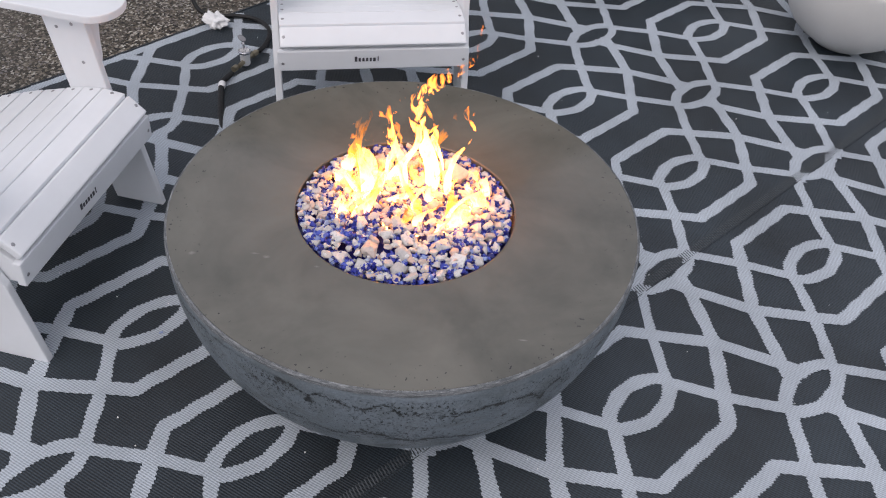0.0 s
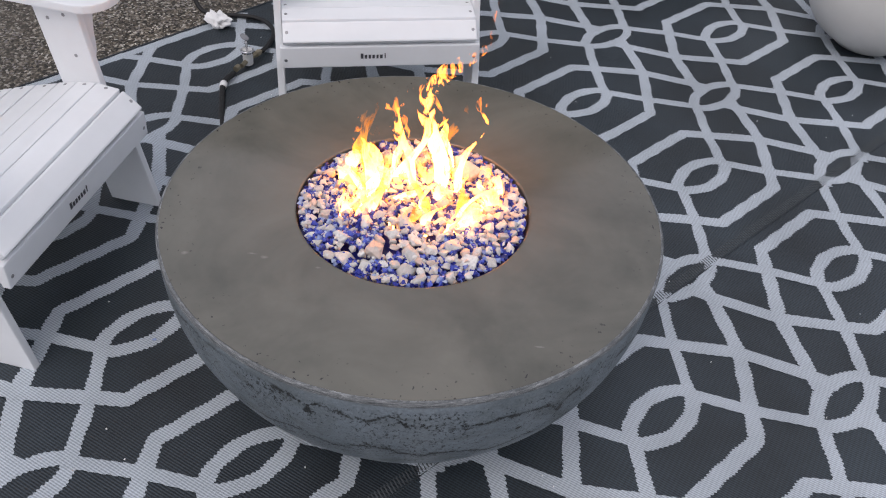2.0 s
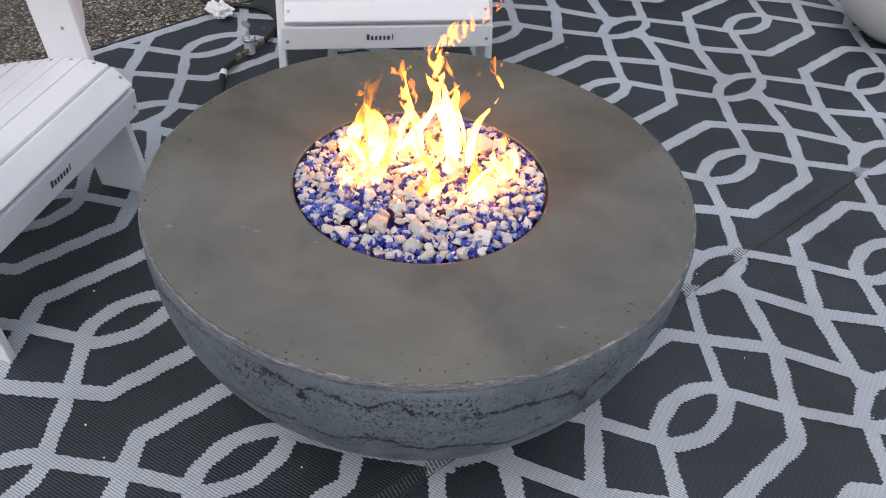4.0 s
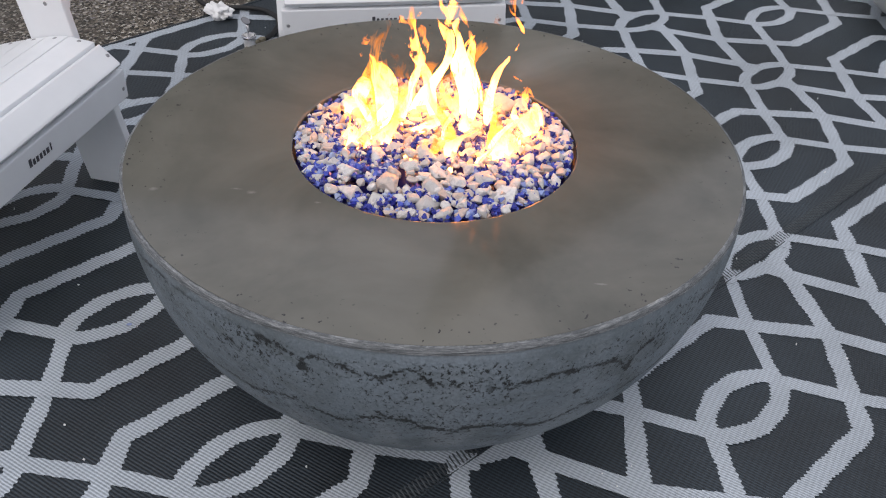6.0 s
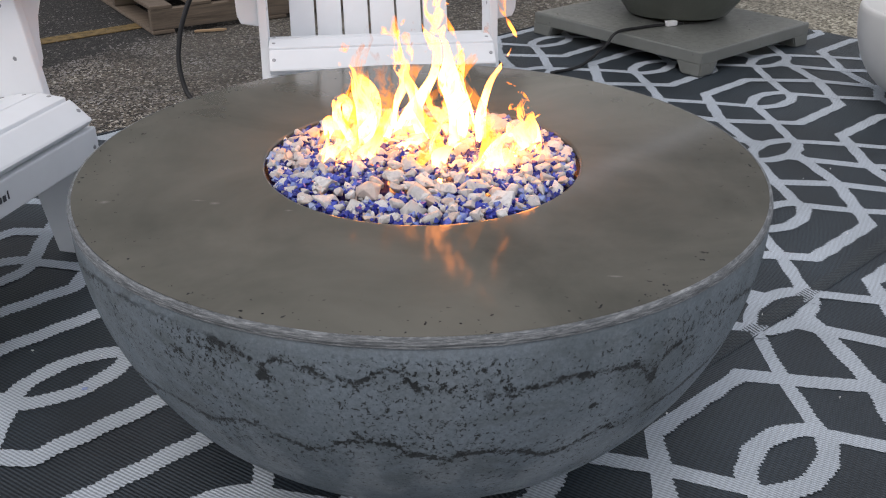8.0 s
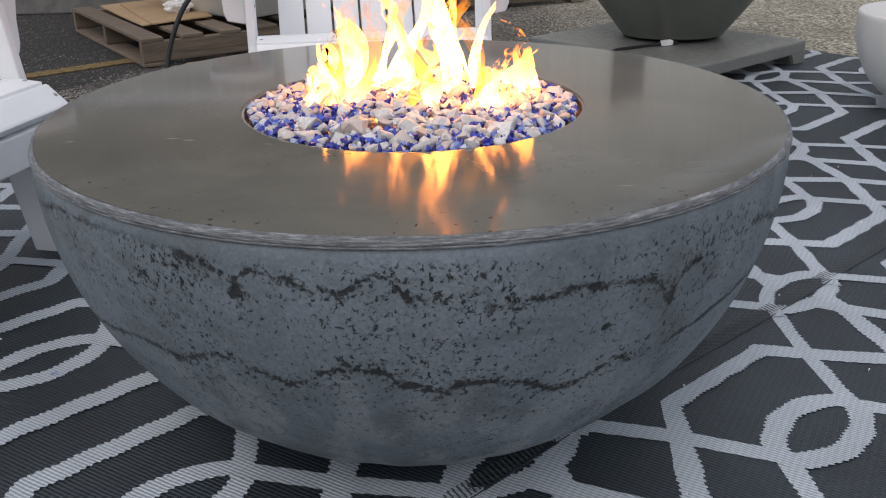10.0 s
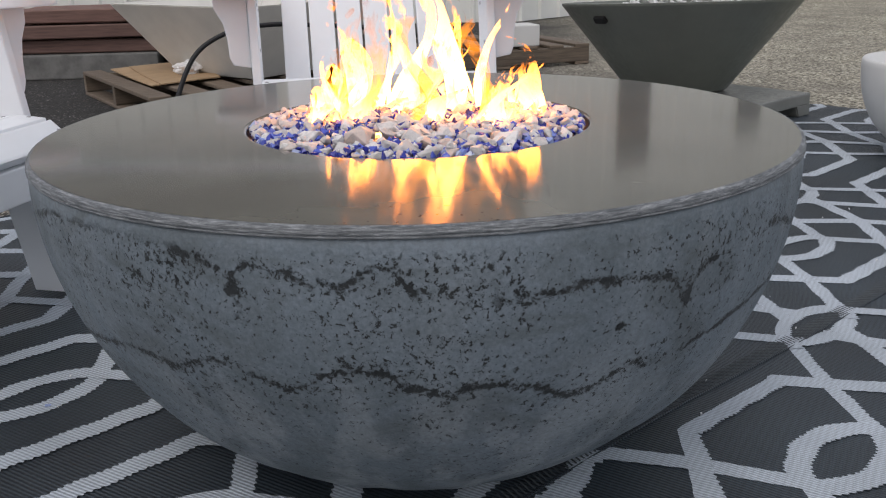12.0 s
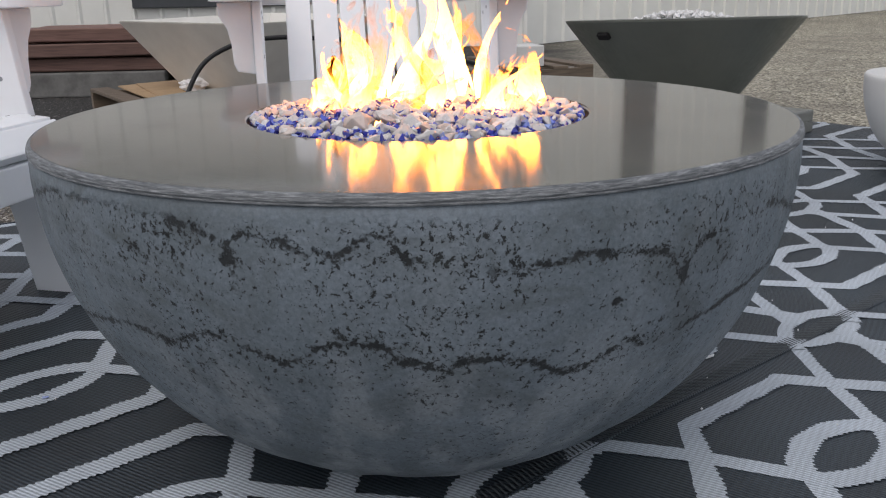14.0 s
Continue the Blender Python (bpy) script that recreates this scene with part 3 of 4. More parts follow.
for v in shell.verts:
    r = math.hypot(v.co.x, v.co.y)
    if r > 0.1 and v.co.z < 0.24:
        a = math.atan2(v.co.y, v.co.x)
        k = noise.noise(Vector((7 * math.cos(a), 7 * math.sin(a), v.co.z * 3))) * (1 - v.co.z / 0.24) * 0.011
        v.co.x, v.co.y = v.co.x * (1 + k / r), v.co.y * (1 + k / r)
part("bowl_body", shell, SIDE, bowl, "blue-grey concrete with dark eroded veins and air holes", True)
curve = [(BR - 0.006 + 0.006 * math.cos(a), BH - 0.006 + 0.006 * math.sin(a)) for a in [math.pi / 2 * k / 6 for k in range(7)]]
part("rim_band", lathe([(BR - 0.004, 0.4690), (BR + 0.0001, 0.4700), (BR + 0.0007, 0.4708), (BR + 0.0007, 0.4722), (BR - 0.0003, 0.4729), (BR + 0.0006, 0.4737), (BR + 0.0003, 0.4756)] + curve, 200, 0.0012), RIM, bowl, "pale worn rim with fine grooves", True)
lip = [(BR - 0.006, BH), (BR - 0.008, BH), (BR - 0.03, BH), (BR - 0.06, BH), (0.40, BH), (0.32, BH), (HOLE + 0.006, BH), (HOLE + 0.0035, BH), (HOLE + 0.001, BH - 0.001), (HOLE, BH - 0.0035), (HOLE, BH - 0.009)]
part("top_ring", lathe(lip, 160, 0.0004), TOP, bowl, "smooth sealed concrete top", True)
part("burner_pan", lathe([(HOLE + 0.0005, BH - 0.008), (HOLE - 0.003, BH - 0.1), (0.2, BH - 0.11), (0, BH - 0.11)], 96), PAN, bowl, "rust-toned inner wall", True)

# ---- stones and glass in the bowl ----
bed = thing("stone_filling", pose(BX, BY, BH - 0.04), "white and grey broken stones filling the fire bowl", "stones")
LEVEL = 0.007
rocks = []
for k in range(14):
    b_ = rock(k, 0.7 + 0.03 * (k % 5))
    me = bpy.data.meshes.new("stone")
    b_.to_mesh(me)
    b_.free()
    me.materials.append(STONE)
    rocks.append(me)
rnd = random.Random(11)
spots = []
tries = 0
while len(spots) < 299 and tries < 90000:
    tries += 1
    size = rnd.choice((0.020, 0.023, 0.026, 0.029, 0.033, 0.037, 0.043, 0.050, 0.062))
    r, a = (HOLE - size * 0.50) * math.sqrt(rnd.random()), rnd.uniform(0, 2 * math.pi)
    x, y = r * math.cos(a), r * math.sin(a)
    if all((x - u) ** 2 + (y - v) ** 2 > (0.355 * (size + s)) ** 2 for u, v, s in spots):
        spots.append((x, y, size))


def heap(x, y):
    return 0.014 * (1 - (x * x + y * y) / HOLE ** 2) + 0.027 + LEVEL


for k, (x, y, size) in enumerate(spots):
    ob = new("stone", rocks[k % len(rocks)])
    ob.parent = bed
    ob.matrix_basis = pose(x, y, heap(x, y) + rnd.uniform(-0.004, 0.006), rnd.uniform(-35, 35), rnd.uniform(-35, 35), rnd.uniform(0, 360)) @ Matrix.Diagonal((size * 1.15, size * 1.05, size, 1))

chip_shapes = [rock(40 + k, 0.75) for k in range(6)]
verts, faces = [], []
for k in range(820):
    r, a = (HOLE - 0.008) * math.sqrt(rnd.random()), rnd.uniform(0, 2 * math.pi)
    x, y, size = r * math.cos(a), r * math.sin(a), rnd.uniform(0.008, 0.017)
    m = pose(x, y, heap(x, y) + rnd.uniform(-0.003, 0.006), rnd.uniform(0, 360), rnd.uniform(0, 360), 0)
    o, shape = len(verts), chip_shapes[k % 6]
    shape.verts.index_update()
    verts += [m @ (v.co * size) for v in shape.verts]
    faces += [tuple(o + v.index for v in f.verts) for f in shape.faces]
me = bpy.data.meshes.new("stone_chips")
me.from_pydata(verts, [], faces)
me.materials.append(STONE_CHIP)
chips = new("chip_layer", me)
chips.parent = bed
tagged(chips, "small pale stone chips between the larger stones", kind="stuff")

verts, faces = [], []
for k in range(5600):
    r, a = (HOLE - 0.007) * math.sqrt(rnd.random()), rnd.uniform(0, 2 * math.pi)
    x, y, size = r * math.cos(a), r * math.sin(a), rnd.uniform(0.0035, 0.0090)
    if r < HOLE - 0.035 and noise.noise(Vector((x * 16, y * 16, 5))) < -0.10:
        continue
    m = pose(x, y, heap(x, y) + rnd.uniform(-0.009, 0.004), rnd.uniform(0, 360), rnd.uniform(0, 360), rnd.uniform(0, 360))
    o = len(verts)
    verts += [m @ (Vector(q) * size * rnd.uniform(0.6, 1.2)) for q in ((1, 0, 0), (-1, 0, 0), (0, 1, 0), (0, -1, 0), (0, 0, 1), (0, 0, -1))]
    faces += [tuple(o + i for i in f) for f in ((0, 2, 4), (2, 1, 4), (1, 3, 4), (3, 0, 4), (2, 0, 5), (1, 2, 5), (3, 1, 5), (0, 3, 5))]
me = bpy.data.meshes.new("fire_glass")
me.from_pydata(verts, [], faces)
me.materials.append(GLASS)
glass = new("fire_glass", me)
glass.matrix_basis = pose(BX, BY, BH - 0.04)
tagged(glass, "crushed cobalt-blue fire glass among the white stones", "fire glass", kind="stuff")
bed_base = lathe([(HOLE - 0.004, 0.0), (HOLE * 0.6, 0.012), (0, 0.018)], 64)
tagged(part("glass_bed", bed_base, GLASS, None, "", True, pose(BX, BY, BH - 0.036)), "layer of dark blue glass chips under the stones", "fire glass", kind="stuff")


# ---- flames ----
def tongue(x, y, h, w, lean, phase, seed):
    """One licking tongue of fire: a twisting tapered lobe."""
    rnd = random.Random(seed)
    bm = bmesh.new()
    uvl = bm.loops.layers.uv.new("UVMap")
    rows_, sides = 22, 10
    rings = []
    for i in range(rows_ + 1):
        t = i / rows_
        sway = 0.10 * h * math.sin(phase + 5.5 * t) * t ** 0.7
        cx = x + lean[0] * t ** 1.4 * h + sway
        cy = y + lean[1] * t ** 1.4 * h + 0.06 * h * math.sin(phase * 1.7 + 4.3 * t) * t
        cz = h * t
        r = w * (0.35 + 1.5 * t * (1 - t)) * (1 - t) ** 0.45 * (1 + 0.42 * math.sin(phase * 3 + 10 * t))
        tw = phase + 1.8 * t
        ring = []
        for k in range(sides):
            a = 2 * math.pi * k / sides
            u, v = r * math.cos(a), 0.38 * r * math.sin(a)
            ring.append((bm.verts.new((cx + u * math.cos(tw) - v * math.sin(tw), cy + u * math.sin(tw) + v * math.cos(tw), cz + 0.25 * u)), t))
        rings.append(ring)
    # curl the lobe as hot air does, more the higher it is
    for ring in rings:
        for vert, t in ring:
            p = vert.co.copy()
            q = p * 11 + Vector((seed * 0.37, 0, -seed * 0.21))
            vert.co += Vector((noise.noise(q), noise.noise(q + Vector((31, 7, 3))), 0.6 * noise.noise(q + Vector((5, 17, 41))))) * (0.016 + 0.060 * t)
    for a, b in zip(rings, rings[1:]):
        for k in range(sides):
            q = (a[k], a[(k + 1) % sides], b[(k + 1) % sides], b[k])
            f = bm.faces.new([v for v, _ in q])
            for lp, (_, t) in zip(f.loops, q):
                lp[uvl].uv = (k / sides, t)
    return bm


fire = thing("gas_fire", pose(BX, BY, BH - 0.02), "yellow and white gas flames licking up from the stones", "fire")
rnd = random.Random(5)
for k in range(66):
    kind_ = "low" if k < 36 else ("lobe" if k < 54 else "wisp")
    x = rnd.uniform(-0.165, 0.175)
    y = 0.035 + 0.12 * rnd.uniform(-1, 1) * math.sqrt(max(0.05, 1 - (x / 0.2) ** 2))
    tall = max(0.0, 1 - ((x - 0.02) / 0.20) ** 2) * max(0.3, 1 - ((y - 0.06) / 0.14) ** 2)
    if kind_ == "low":
        h, w = rnd.uniform(0.025, 0.085), rnd.uniform(0.008, 0.019)
    elif kind_ == "lobe":
        h, w = 0.10 + 0.28 * tall * rnd.random(), rnd.uniform(0.012, 0.027)
    else:
        h, w = 0.14 + 0.30 * tall * rnd.random(), rnd.uniform(0.016, 0.034)
    part("flame", tongue(x, y, h, w, (0.14 + rnd.uniform(-0.35, 0.40), rnd.uniform(-0.1, 0.15)), rnd.uniform(0, 6.3), k), WISP if kind_ == "wisp" else HOT, fire, "", True)
for k, (x, y, h) in enumerate(((-0.05, 0.09, 0.37), (0.035, 0.08, 0.44), (0.095, 0.05, 0.33), (-0.10, 0.03, 0.22))):
    part("flame", tongue(x, y, h, 0.032, (0.30 - 0.12 * k, 0.05), 1.7 * k + 0.4, 91 + k), HOT, fire, "", True)


# ---- chairs ----
def adirondack(m, label, W):
    ch = thing("adirondack_chair", m, label, "chair", "chairs round the fire bowl")
    T = 0.022
    # apron under the front of the seat, with a small printed mark
    ap = part("apron", board(W + 0.02, T, 0.068), CHAIR, ch, "", False, pose(0, -T / 2, 0.318))
    bm = bmesh.new()
    for k, (w, h) in enumerate(((0.008, 0.017), (0.007, 0.012), (0.007, 0.012), (0.007, 0.012), (0.006, 0.012), (0.008, 0.012), (0.003, 0.017))):
        bmesh.ops.create_cube(bm, size=1, matrix=Matrix.Translation((-0.038 + 0.0115 * k, 0, (h - 0.012) / 2)) @ Matrix.Diagonal((w, 0.001, h, 1)))
    part("printed_mark", bm, DARK_INK, ap, "small dark printed mark", False, pose(0.02, T / 2 + 0.0008, 0.0) @ Matrix.Rotation(math.pi, 4, "Z"))

    def screw(parent, m):
        part("screw", lathe([(0, 0.0015), (0.004, 0.001), (0.005, 0)], 12), SCREW, parent, "", False, m)

    for s in (-1, 1):
        screw(ap, pose(s * (W / 2 - 0.006), T / 2, -0.008, -90))
    # seat slats, the first one rolled over the front
    for y, z, rx, wide in ((-0.026, 0.384, -42, 0.064), (-0.084, 0.407, -5, 0.062), (-0.142, 0.406, 8, 0.053), (-0.197, 0.395, 13, 0.055), (-0.260, 0.377, 16, 0.068), (-0.331, 0.356, 18, 0.070), (-0.404, 0.331, 19, 0.070)):
        sl = part("seat_slat", board(W, wide, T, 0.006 if y > -0.05 else 0.003), CHAIR, ch, "", False, pose(0, y, z, rx))
        for s in (-1, 1):
            screw(sl, pose(s * (W / 2 - 0.012), 0, T / 2))
    for s in (-1, 1):
        # front leg: a wide board whose foot reaches forward
        leg = slab([(0.0, 0.030), (-0.147, 0.030), (-0.205, 0.34), (-0.25, 0.628), (-0.13, 0.628), (-0.10, 0.40), (-0.045, 0.28)], T)
        lg = part("front_leg", leg, CHAIR, ch, "", False, Matrix.Translation((s * (W / 2 + T / 2 + 0.001) - T / 2, -0.002, 0)) @ pose(0, 0, 0, 90, 0, 90))
        for u, z in ((-0.165, 0.60), (-0.21, 0.585), (-0.155, 0.49)):
            screw(lg, pose(u, z, T))
            screw(lg, pose(u, z, 0, 180))
        # long side rail that is also the rear leg
        rail = slab([(0.0, 0.28), (0.0, 0.34), (-0.045, 0.378), (-0.14, 0.382), (-0.25, 0.365), (-0.52, 0.275), (-0.80, 0.09), (-0.84, 0.030), (-0.72, 0.030), (-0.5, 0.14), (-0.15, 0.27)], T)
        part("side_rail", rail, CHAIR, ch, "", False, Matrix.Translation((s * (W / 2 - T / 2 - 0.003) - T / 2, -T - 0.002, 0)) @ pose(0, 0, 0, 90, 0, 90))
        # arm with a rounded front
        arm = [(-0.055, -0.72), (0.055, -0.72), (0.075, -0.3), (0.08, -0.08)] + [(0.08 * math.cos(a), -0.06 + 0.07 * math.sin(a)) for a in [math.pi * k / 10 for k in range(11)]] + [(-0.08, -0.08), (-0.072, -0.3)]
        part("armrest", slab(arm, T), CHAIR, ch, "", False, pose(s * (W / 2 + 0.045), -0.05, 0.630))
        # curved bracket under the arm
        br = [(0.0, 0.627), (0.085, 0.627), (0.083, 0.595), (0.064, 0.56), (0.056, 0.52), (0.054, 0.475), (0.046, 0.455), (0.0, 0.447)]
        br = [(u if s > 0 else -u, v) for u, v in br]
        part("arm_bracket", slab(br if s > 0 else br[::-1], T), CHAIR, ch, "", False, Matrix.Translation((s * (W / 2 + T + 0.002), -0.145, 0)) @ pose(0, 0, 0, 90, 0, 0))
    # reclined back of upright slats with a rounded top
    for k in range(6):
        x = (k - 2.5) * 0.081
        top = 0.80 - 0.022 * (k - 2.5) ** 2
        sl = slab([(-0.037, 0), (0.037, 0), (0.037, top - 0.02), (0.02, top), (-0.02, top), (-0.037, top - 0.02)], T)
        part("back_slat", sl, CHAIR, ch, "", False, Matrix.Translation((x, -0.475, 0.27)) @ pose(0, 0, 0, 90 + 24, 0, 0))
    part("back_brace", board(0.66, 0.07, T), CHAIR, ch, "", False, pose(0, -0.72, 0.615, 0))
    part("lower_brace", board(W - 0.05, 0.03, 0.08), CHAIR, ch, "", False, pose(0, -0.525, 0.25, -24))
    return ch


adirondack(facing(-0.1768, 0.8541, 0.2208, -0.9753, -0.005), "white slatted adirondack chair facing the fire bowl across the rug", 0.578)
adirondack(facing(-0.789, 0.0896, 0.9875, -0.1575), "white slatted adirondack chair turned sideways close beside the fire bowl", 0.602)

# ---- gas hose, key valve and tissue ----
hose = thing("gas_hose", Matrix(), "black rubber gas hose running from a key valve behind the chairs", "hose")
part("hose_line", tube(spline([(-0.50, 0.42, 0.02), (-0.62, 0.66, 0.017), (-0.687, 0.84, 0.016), (-0.722, 0.97, 0.016), (-0.743, 1.06, 0.018), (-0.744, 1.10, 0.022), (-0.724, 1.147, 0.026)]), 0.0105), RUBBER, hose, "", True)
part("hose_collar", tube([(-0.743, 1.062, 0.018), (-0.7445, 1.086, 0.0205)], 0.0125, 12), TISSUE, hose, "pale hose collar", True)
part("hose_end", tube(spline([(-0.665, 1.315, 0.024), (-0.655, 1.37, 0.02), (-0.655, 1.46, 0.018), (-0.69, 1.527, 0.018), (-0.745, 1.565, 0.018), (-0.811, 1.572, 0.018), (-0.89, 1.560, 0.019), (-0.955, 1.572, 0.026), (-0.99, 1.60, 0.07), (-1.01, 1.64, 0.16), (-0.99, 1.68, 0.28), (-0.935, 1.74, 0.40), (-0.84, 1.82, 0.46), (-0.74, 1.88, 0.475), (-0.6, 1.95, 0.47), (-0.3, 2.2, 0.42), (0.05, 2.5, 0.3)]), 0.0085), RUBBER, hose, "", True)
valve = thing("key_valve", pose(-0.698, 1.24, 0.006), "white gas key valve with a brass fitting on the rug", "gas valve")
part("valve_body", lathe([(0, 0.004), (0.015, 0.004), (0.018, 0.008), (0.018, 0.050), (0.021, 0.053), (0.021, 0.060), (0.018, 0.062), (0.014, 0.062), (0.013, 0.055), (0, 0.055)], 32), TISSUE, valve, "white plastic valve body", True)
part("collar", lathe([(0.0225, 0.053), (0.0235, 0.055), (0.0235, 0.061), (0.021, 0.063), (0.0165, 0.063), (0.0165, 0.061)], 32), STEEL, valve, "", True)
key = part("key", tube([(0, 0, 0.05), (-0.002, 0.004, 0.075), (-0.006, 0.008, 0.100)], 0.0042), STEEL, valve, "", True)
oval = [(0.018 * math.cos(a), 0.010 * math.sin(a)) for a in [2 * math.pi * k / 24 for k in range(24)]]
part("key_handle", slab(oval, 0.005, 0.001), DARK_STEEL, key, "", False, pose(-0.007, 0.009, 0.104, 40, 16, -25))
part("fitting", tube([(0.028, 0.068, 0.020), (0.0, 0.0, 0.022), (-0.012, -0.045, 0.021)], 0.0085, 8), BRASS, valve, "brass tee fitting")
for u in (0.024, -0.021):
    part("hex_nut", tube([(u * 1.0, u * 2.45, 0.021), (u * 1.0 - 0.006, u * 2.45 - 0.018, 0.0205)], 0.0118, 6), BRASS, valve, "brass hex nut")


def crumple(name, m, size, label):
    bm = bmesh.new()
    bmesh.ops.create_icosphere(bm, subdivisions=4, radius=1)
    for v in bm.verts:
        v.co *= 0.85 + 0.6 * noise.noise(v.co * 1.9) + 0.35 * abs(noise.noise(v.co * 3.4)) + 0.06 * noise.noise(v.co * 8)
        v.co.z *= 0.48
    bmesh.ops.scale(bm, vec=(size, size * 0.7, size), verts=bm.verts[:])
    ob = part(name, bm, TISSUE)
    ob.matrix_basis = m
    return tagged(ob, label, "paper")


crumple("crumpled_tissue", pose(-0.872, 1.50, 0.030, 0, 8, -40), 0.052, "crumpled white tissue lying on the rug edge")


# ---- grey fire bowl on its plinth ----
plinth = thing("concrete_plinth", pose(0.83, 2.655, 0, 0, 0, 44.5), "low grey-green concrete plinth on four short feet", "plinth")
part("plinth_top", board(0.77, 0.89, 0.052, 0.007), PLINTH_LIT, plinth, "", False, pose(0, 0, 0.074))
for sx in (-1, 1):
    for sy in (-1, 1):
        bm = bmesh.new()
        bmesh.ops.create_cube(bm, size=1, matrix=Matrix.Translation((0, 0, 0.5)))
        for vt in bm.verts:
            low = vt.co.z < 0.5
            ex, ey = vt.co.x * sx > 0, vt.co.y * sy > 0
            reach = 0.085 if low else 0.115
            vt.co = Vector((sx * (0.387 if ex else 0.383 - reach), sy * (0.447 if ey else 0.443 - reach), 0.003 if low else 0.056))
        bmesh.ops.recalc_face_normals(bm, faces=bm.faces[:])
        bmesh.ops.bevel(bm, geom=bm.edges[:], offset=0.005, segments=2, affect="EDGES")
        part("foot", bm, PLINTH_LIT, plinth)
lead = thing("gas_lead", Matrix(), "thin black gas lead with a white coupling on the plinth", "hose")
part("lead_line", tube(spline([(0.30, 2.05, 0.012), (0.42, 2.16, 0.012), (0.52, 2.28, 0.06), (0.57, 2.33, 0.106), (0.68, 2.42, 0.107), (0.80, 2.49, 0.107), (0.86, 2.51, 0.108)]), 0.006), RUBBER, lead, "", True)
part("coupling", board(0.05, 0.025, 0.022, 0.004), TISSUE, lead, "white plastic coupling", False, pose(0.81, 2.485, 0.112, 0, 0, 30))
cone = thing("tapered_fire_bowl", pose(0.87, 2.72, 0.107, -2.6, -0.4), "dark grey-green tapered concrete bowl filled with white stones, on a plinth", "fire bowl")
part("bowl_body", lathe([(0, 0), (0.205, 0), (0.217, 0.006), (0.225, 0.018), (0.503, 0.366), (0.505, 0.374), (0.486, 0.376), (0.45, 0.335), (0, 0.325)], 96), GREY, cone, "", False)
# solid black block: the shade inside the slot is put in as colour
part("grip_slot", board(0.062, 0.02, 0.03, 0.006), SLOT_SHADE, cone, "black block standing in for the slot's shaded hollow", False, pose(-0.365, -0.291, 0.312, 38, 0, -51.5))
white_rocks = []
for me in rocks:
    me = me.copy()
    me.materials[0] = WHITE_STONE
    white_rocks.append(me)
pile = thing("white_stones", pose(0.87, 2.735, 0.435, -2.6, -0.4), "white stones heaped in the grey-green bowl", "stones")
rnd = random.Random(3)
for k in range(190):
    r, a = 0.30 * math.sqrt(rnd.random()), rnd.uniform(0, 2 * math.pi)
    ob = new("stone", white_rocks[k % len(rocks)])
    ob.parent = pile
    s = rnd.uniform(0.024, 0.042)
    ob.matrix_basis = pose(r * math.cos(a), r * math.sin(a), 0.060 * (1 - (r / 0.30) ** 2) + 0.010, rnd.uniform(0, 360), rnd.uniform(0, 360), 0) @ Matrix.Diagonal((s, s, s, 1))

# ---- white round bowl ----
wb = thing("round_white_bowl", pose(1.66, 1.88, -0.009), "large smooth white concrete bowl standing on the rug", "bowl")
wp = [(0, 0.0), (0.12, 0.0)] + [(0.30 * math.sin(radians(a)) ** 0.75, 0.31 - 0.31 * math.cos(radians(a)) ** 1.0) for a in range(24, 91, 6)] + [(0.30, 0.325), (0.295, 0.332), (0.28, 0.33), (0.26, 0.27), (0, 0.2)]
part("bowl_body", lathe(wp, 96), WHITE_BOWL, wb, "", True)


# ---- pallets, lumber, square bowl ----
def pallet(m, label, L=1.2, W=1.0):
    p = thing("wooden_pallet", m, label, "pallet", "pallets in the yard")
    for y in (-W / 2 + 0.02, 0, W / 2 - 0.02):
        part("stringer", board(L, 0.04, 0.09, 0.003, 1), PALLET, p, "", False, pose(0, y, 0.065))
    for k in range(7):
        part("deck_board", board(0.10, W, 0.018, 0.003, 1), PALLET, p, "", False, pose(-L / 2 + 0.05 + k * (L - 0.1) / 6, 0, 0.119))
    for k in range(3):
        part("bottom_board", board(0.10, W, 0.018, 0.003, 1), PALLET, p, "", False, pose(-L / 2 + 0.05 + k * (L - 0.1) / 2, 0, 0.010))
    return p


pallet(pose(-1.353, 3.38, -0.004, 0, 0, 38), "weathered wooden pallet with cardboard on it", 1.2, 1.22)
for z, dx, turn_ in ((0.127, 0.0, 0.0), (0.1345, 0.07, -4.0)):
    sheet = slab([(0.0, -0.34), (0.20, -0.10), (-0.22, 0.58), (-0.48, 0.30)], 0.006, 0)
    bmesh.ops.subdivide_edges(sheet, edges=sheet.edges[:], cuts=5, use_grid_fill=True)
    for v in sheet.verts:
        v.co.z += 0.02 * max(0.0, v.co.y) ** 2 + 0.002 * math.sin(9 * v.co.x)
    tagged(part("cardboard_sheet", sheet, CARD, None, "", False, pose(-1.56 + dx, 3.19, z, 0, 0, turn_)), "flat brown cardboard sheet lying on a pallet", "cardboard", "cardboard sheets")
pallet(pose(-0.117, 4.753, -0.004, 0, 0, 25.5), "weathered wooden pallet standing alone on gravel")
box = part("white_carton", board(0.26, 0.20, 0.13, 0.008), WHITE_BOWL, None, "", False, pose(0.165, 4.50, 0.189, 0, 0, 20))
tagged(box, "plain white block sitting on a pallet", "box")

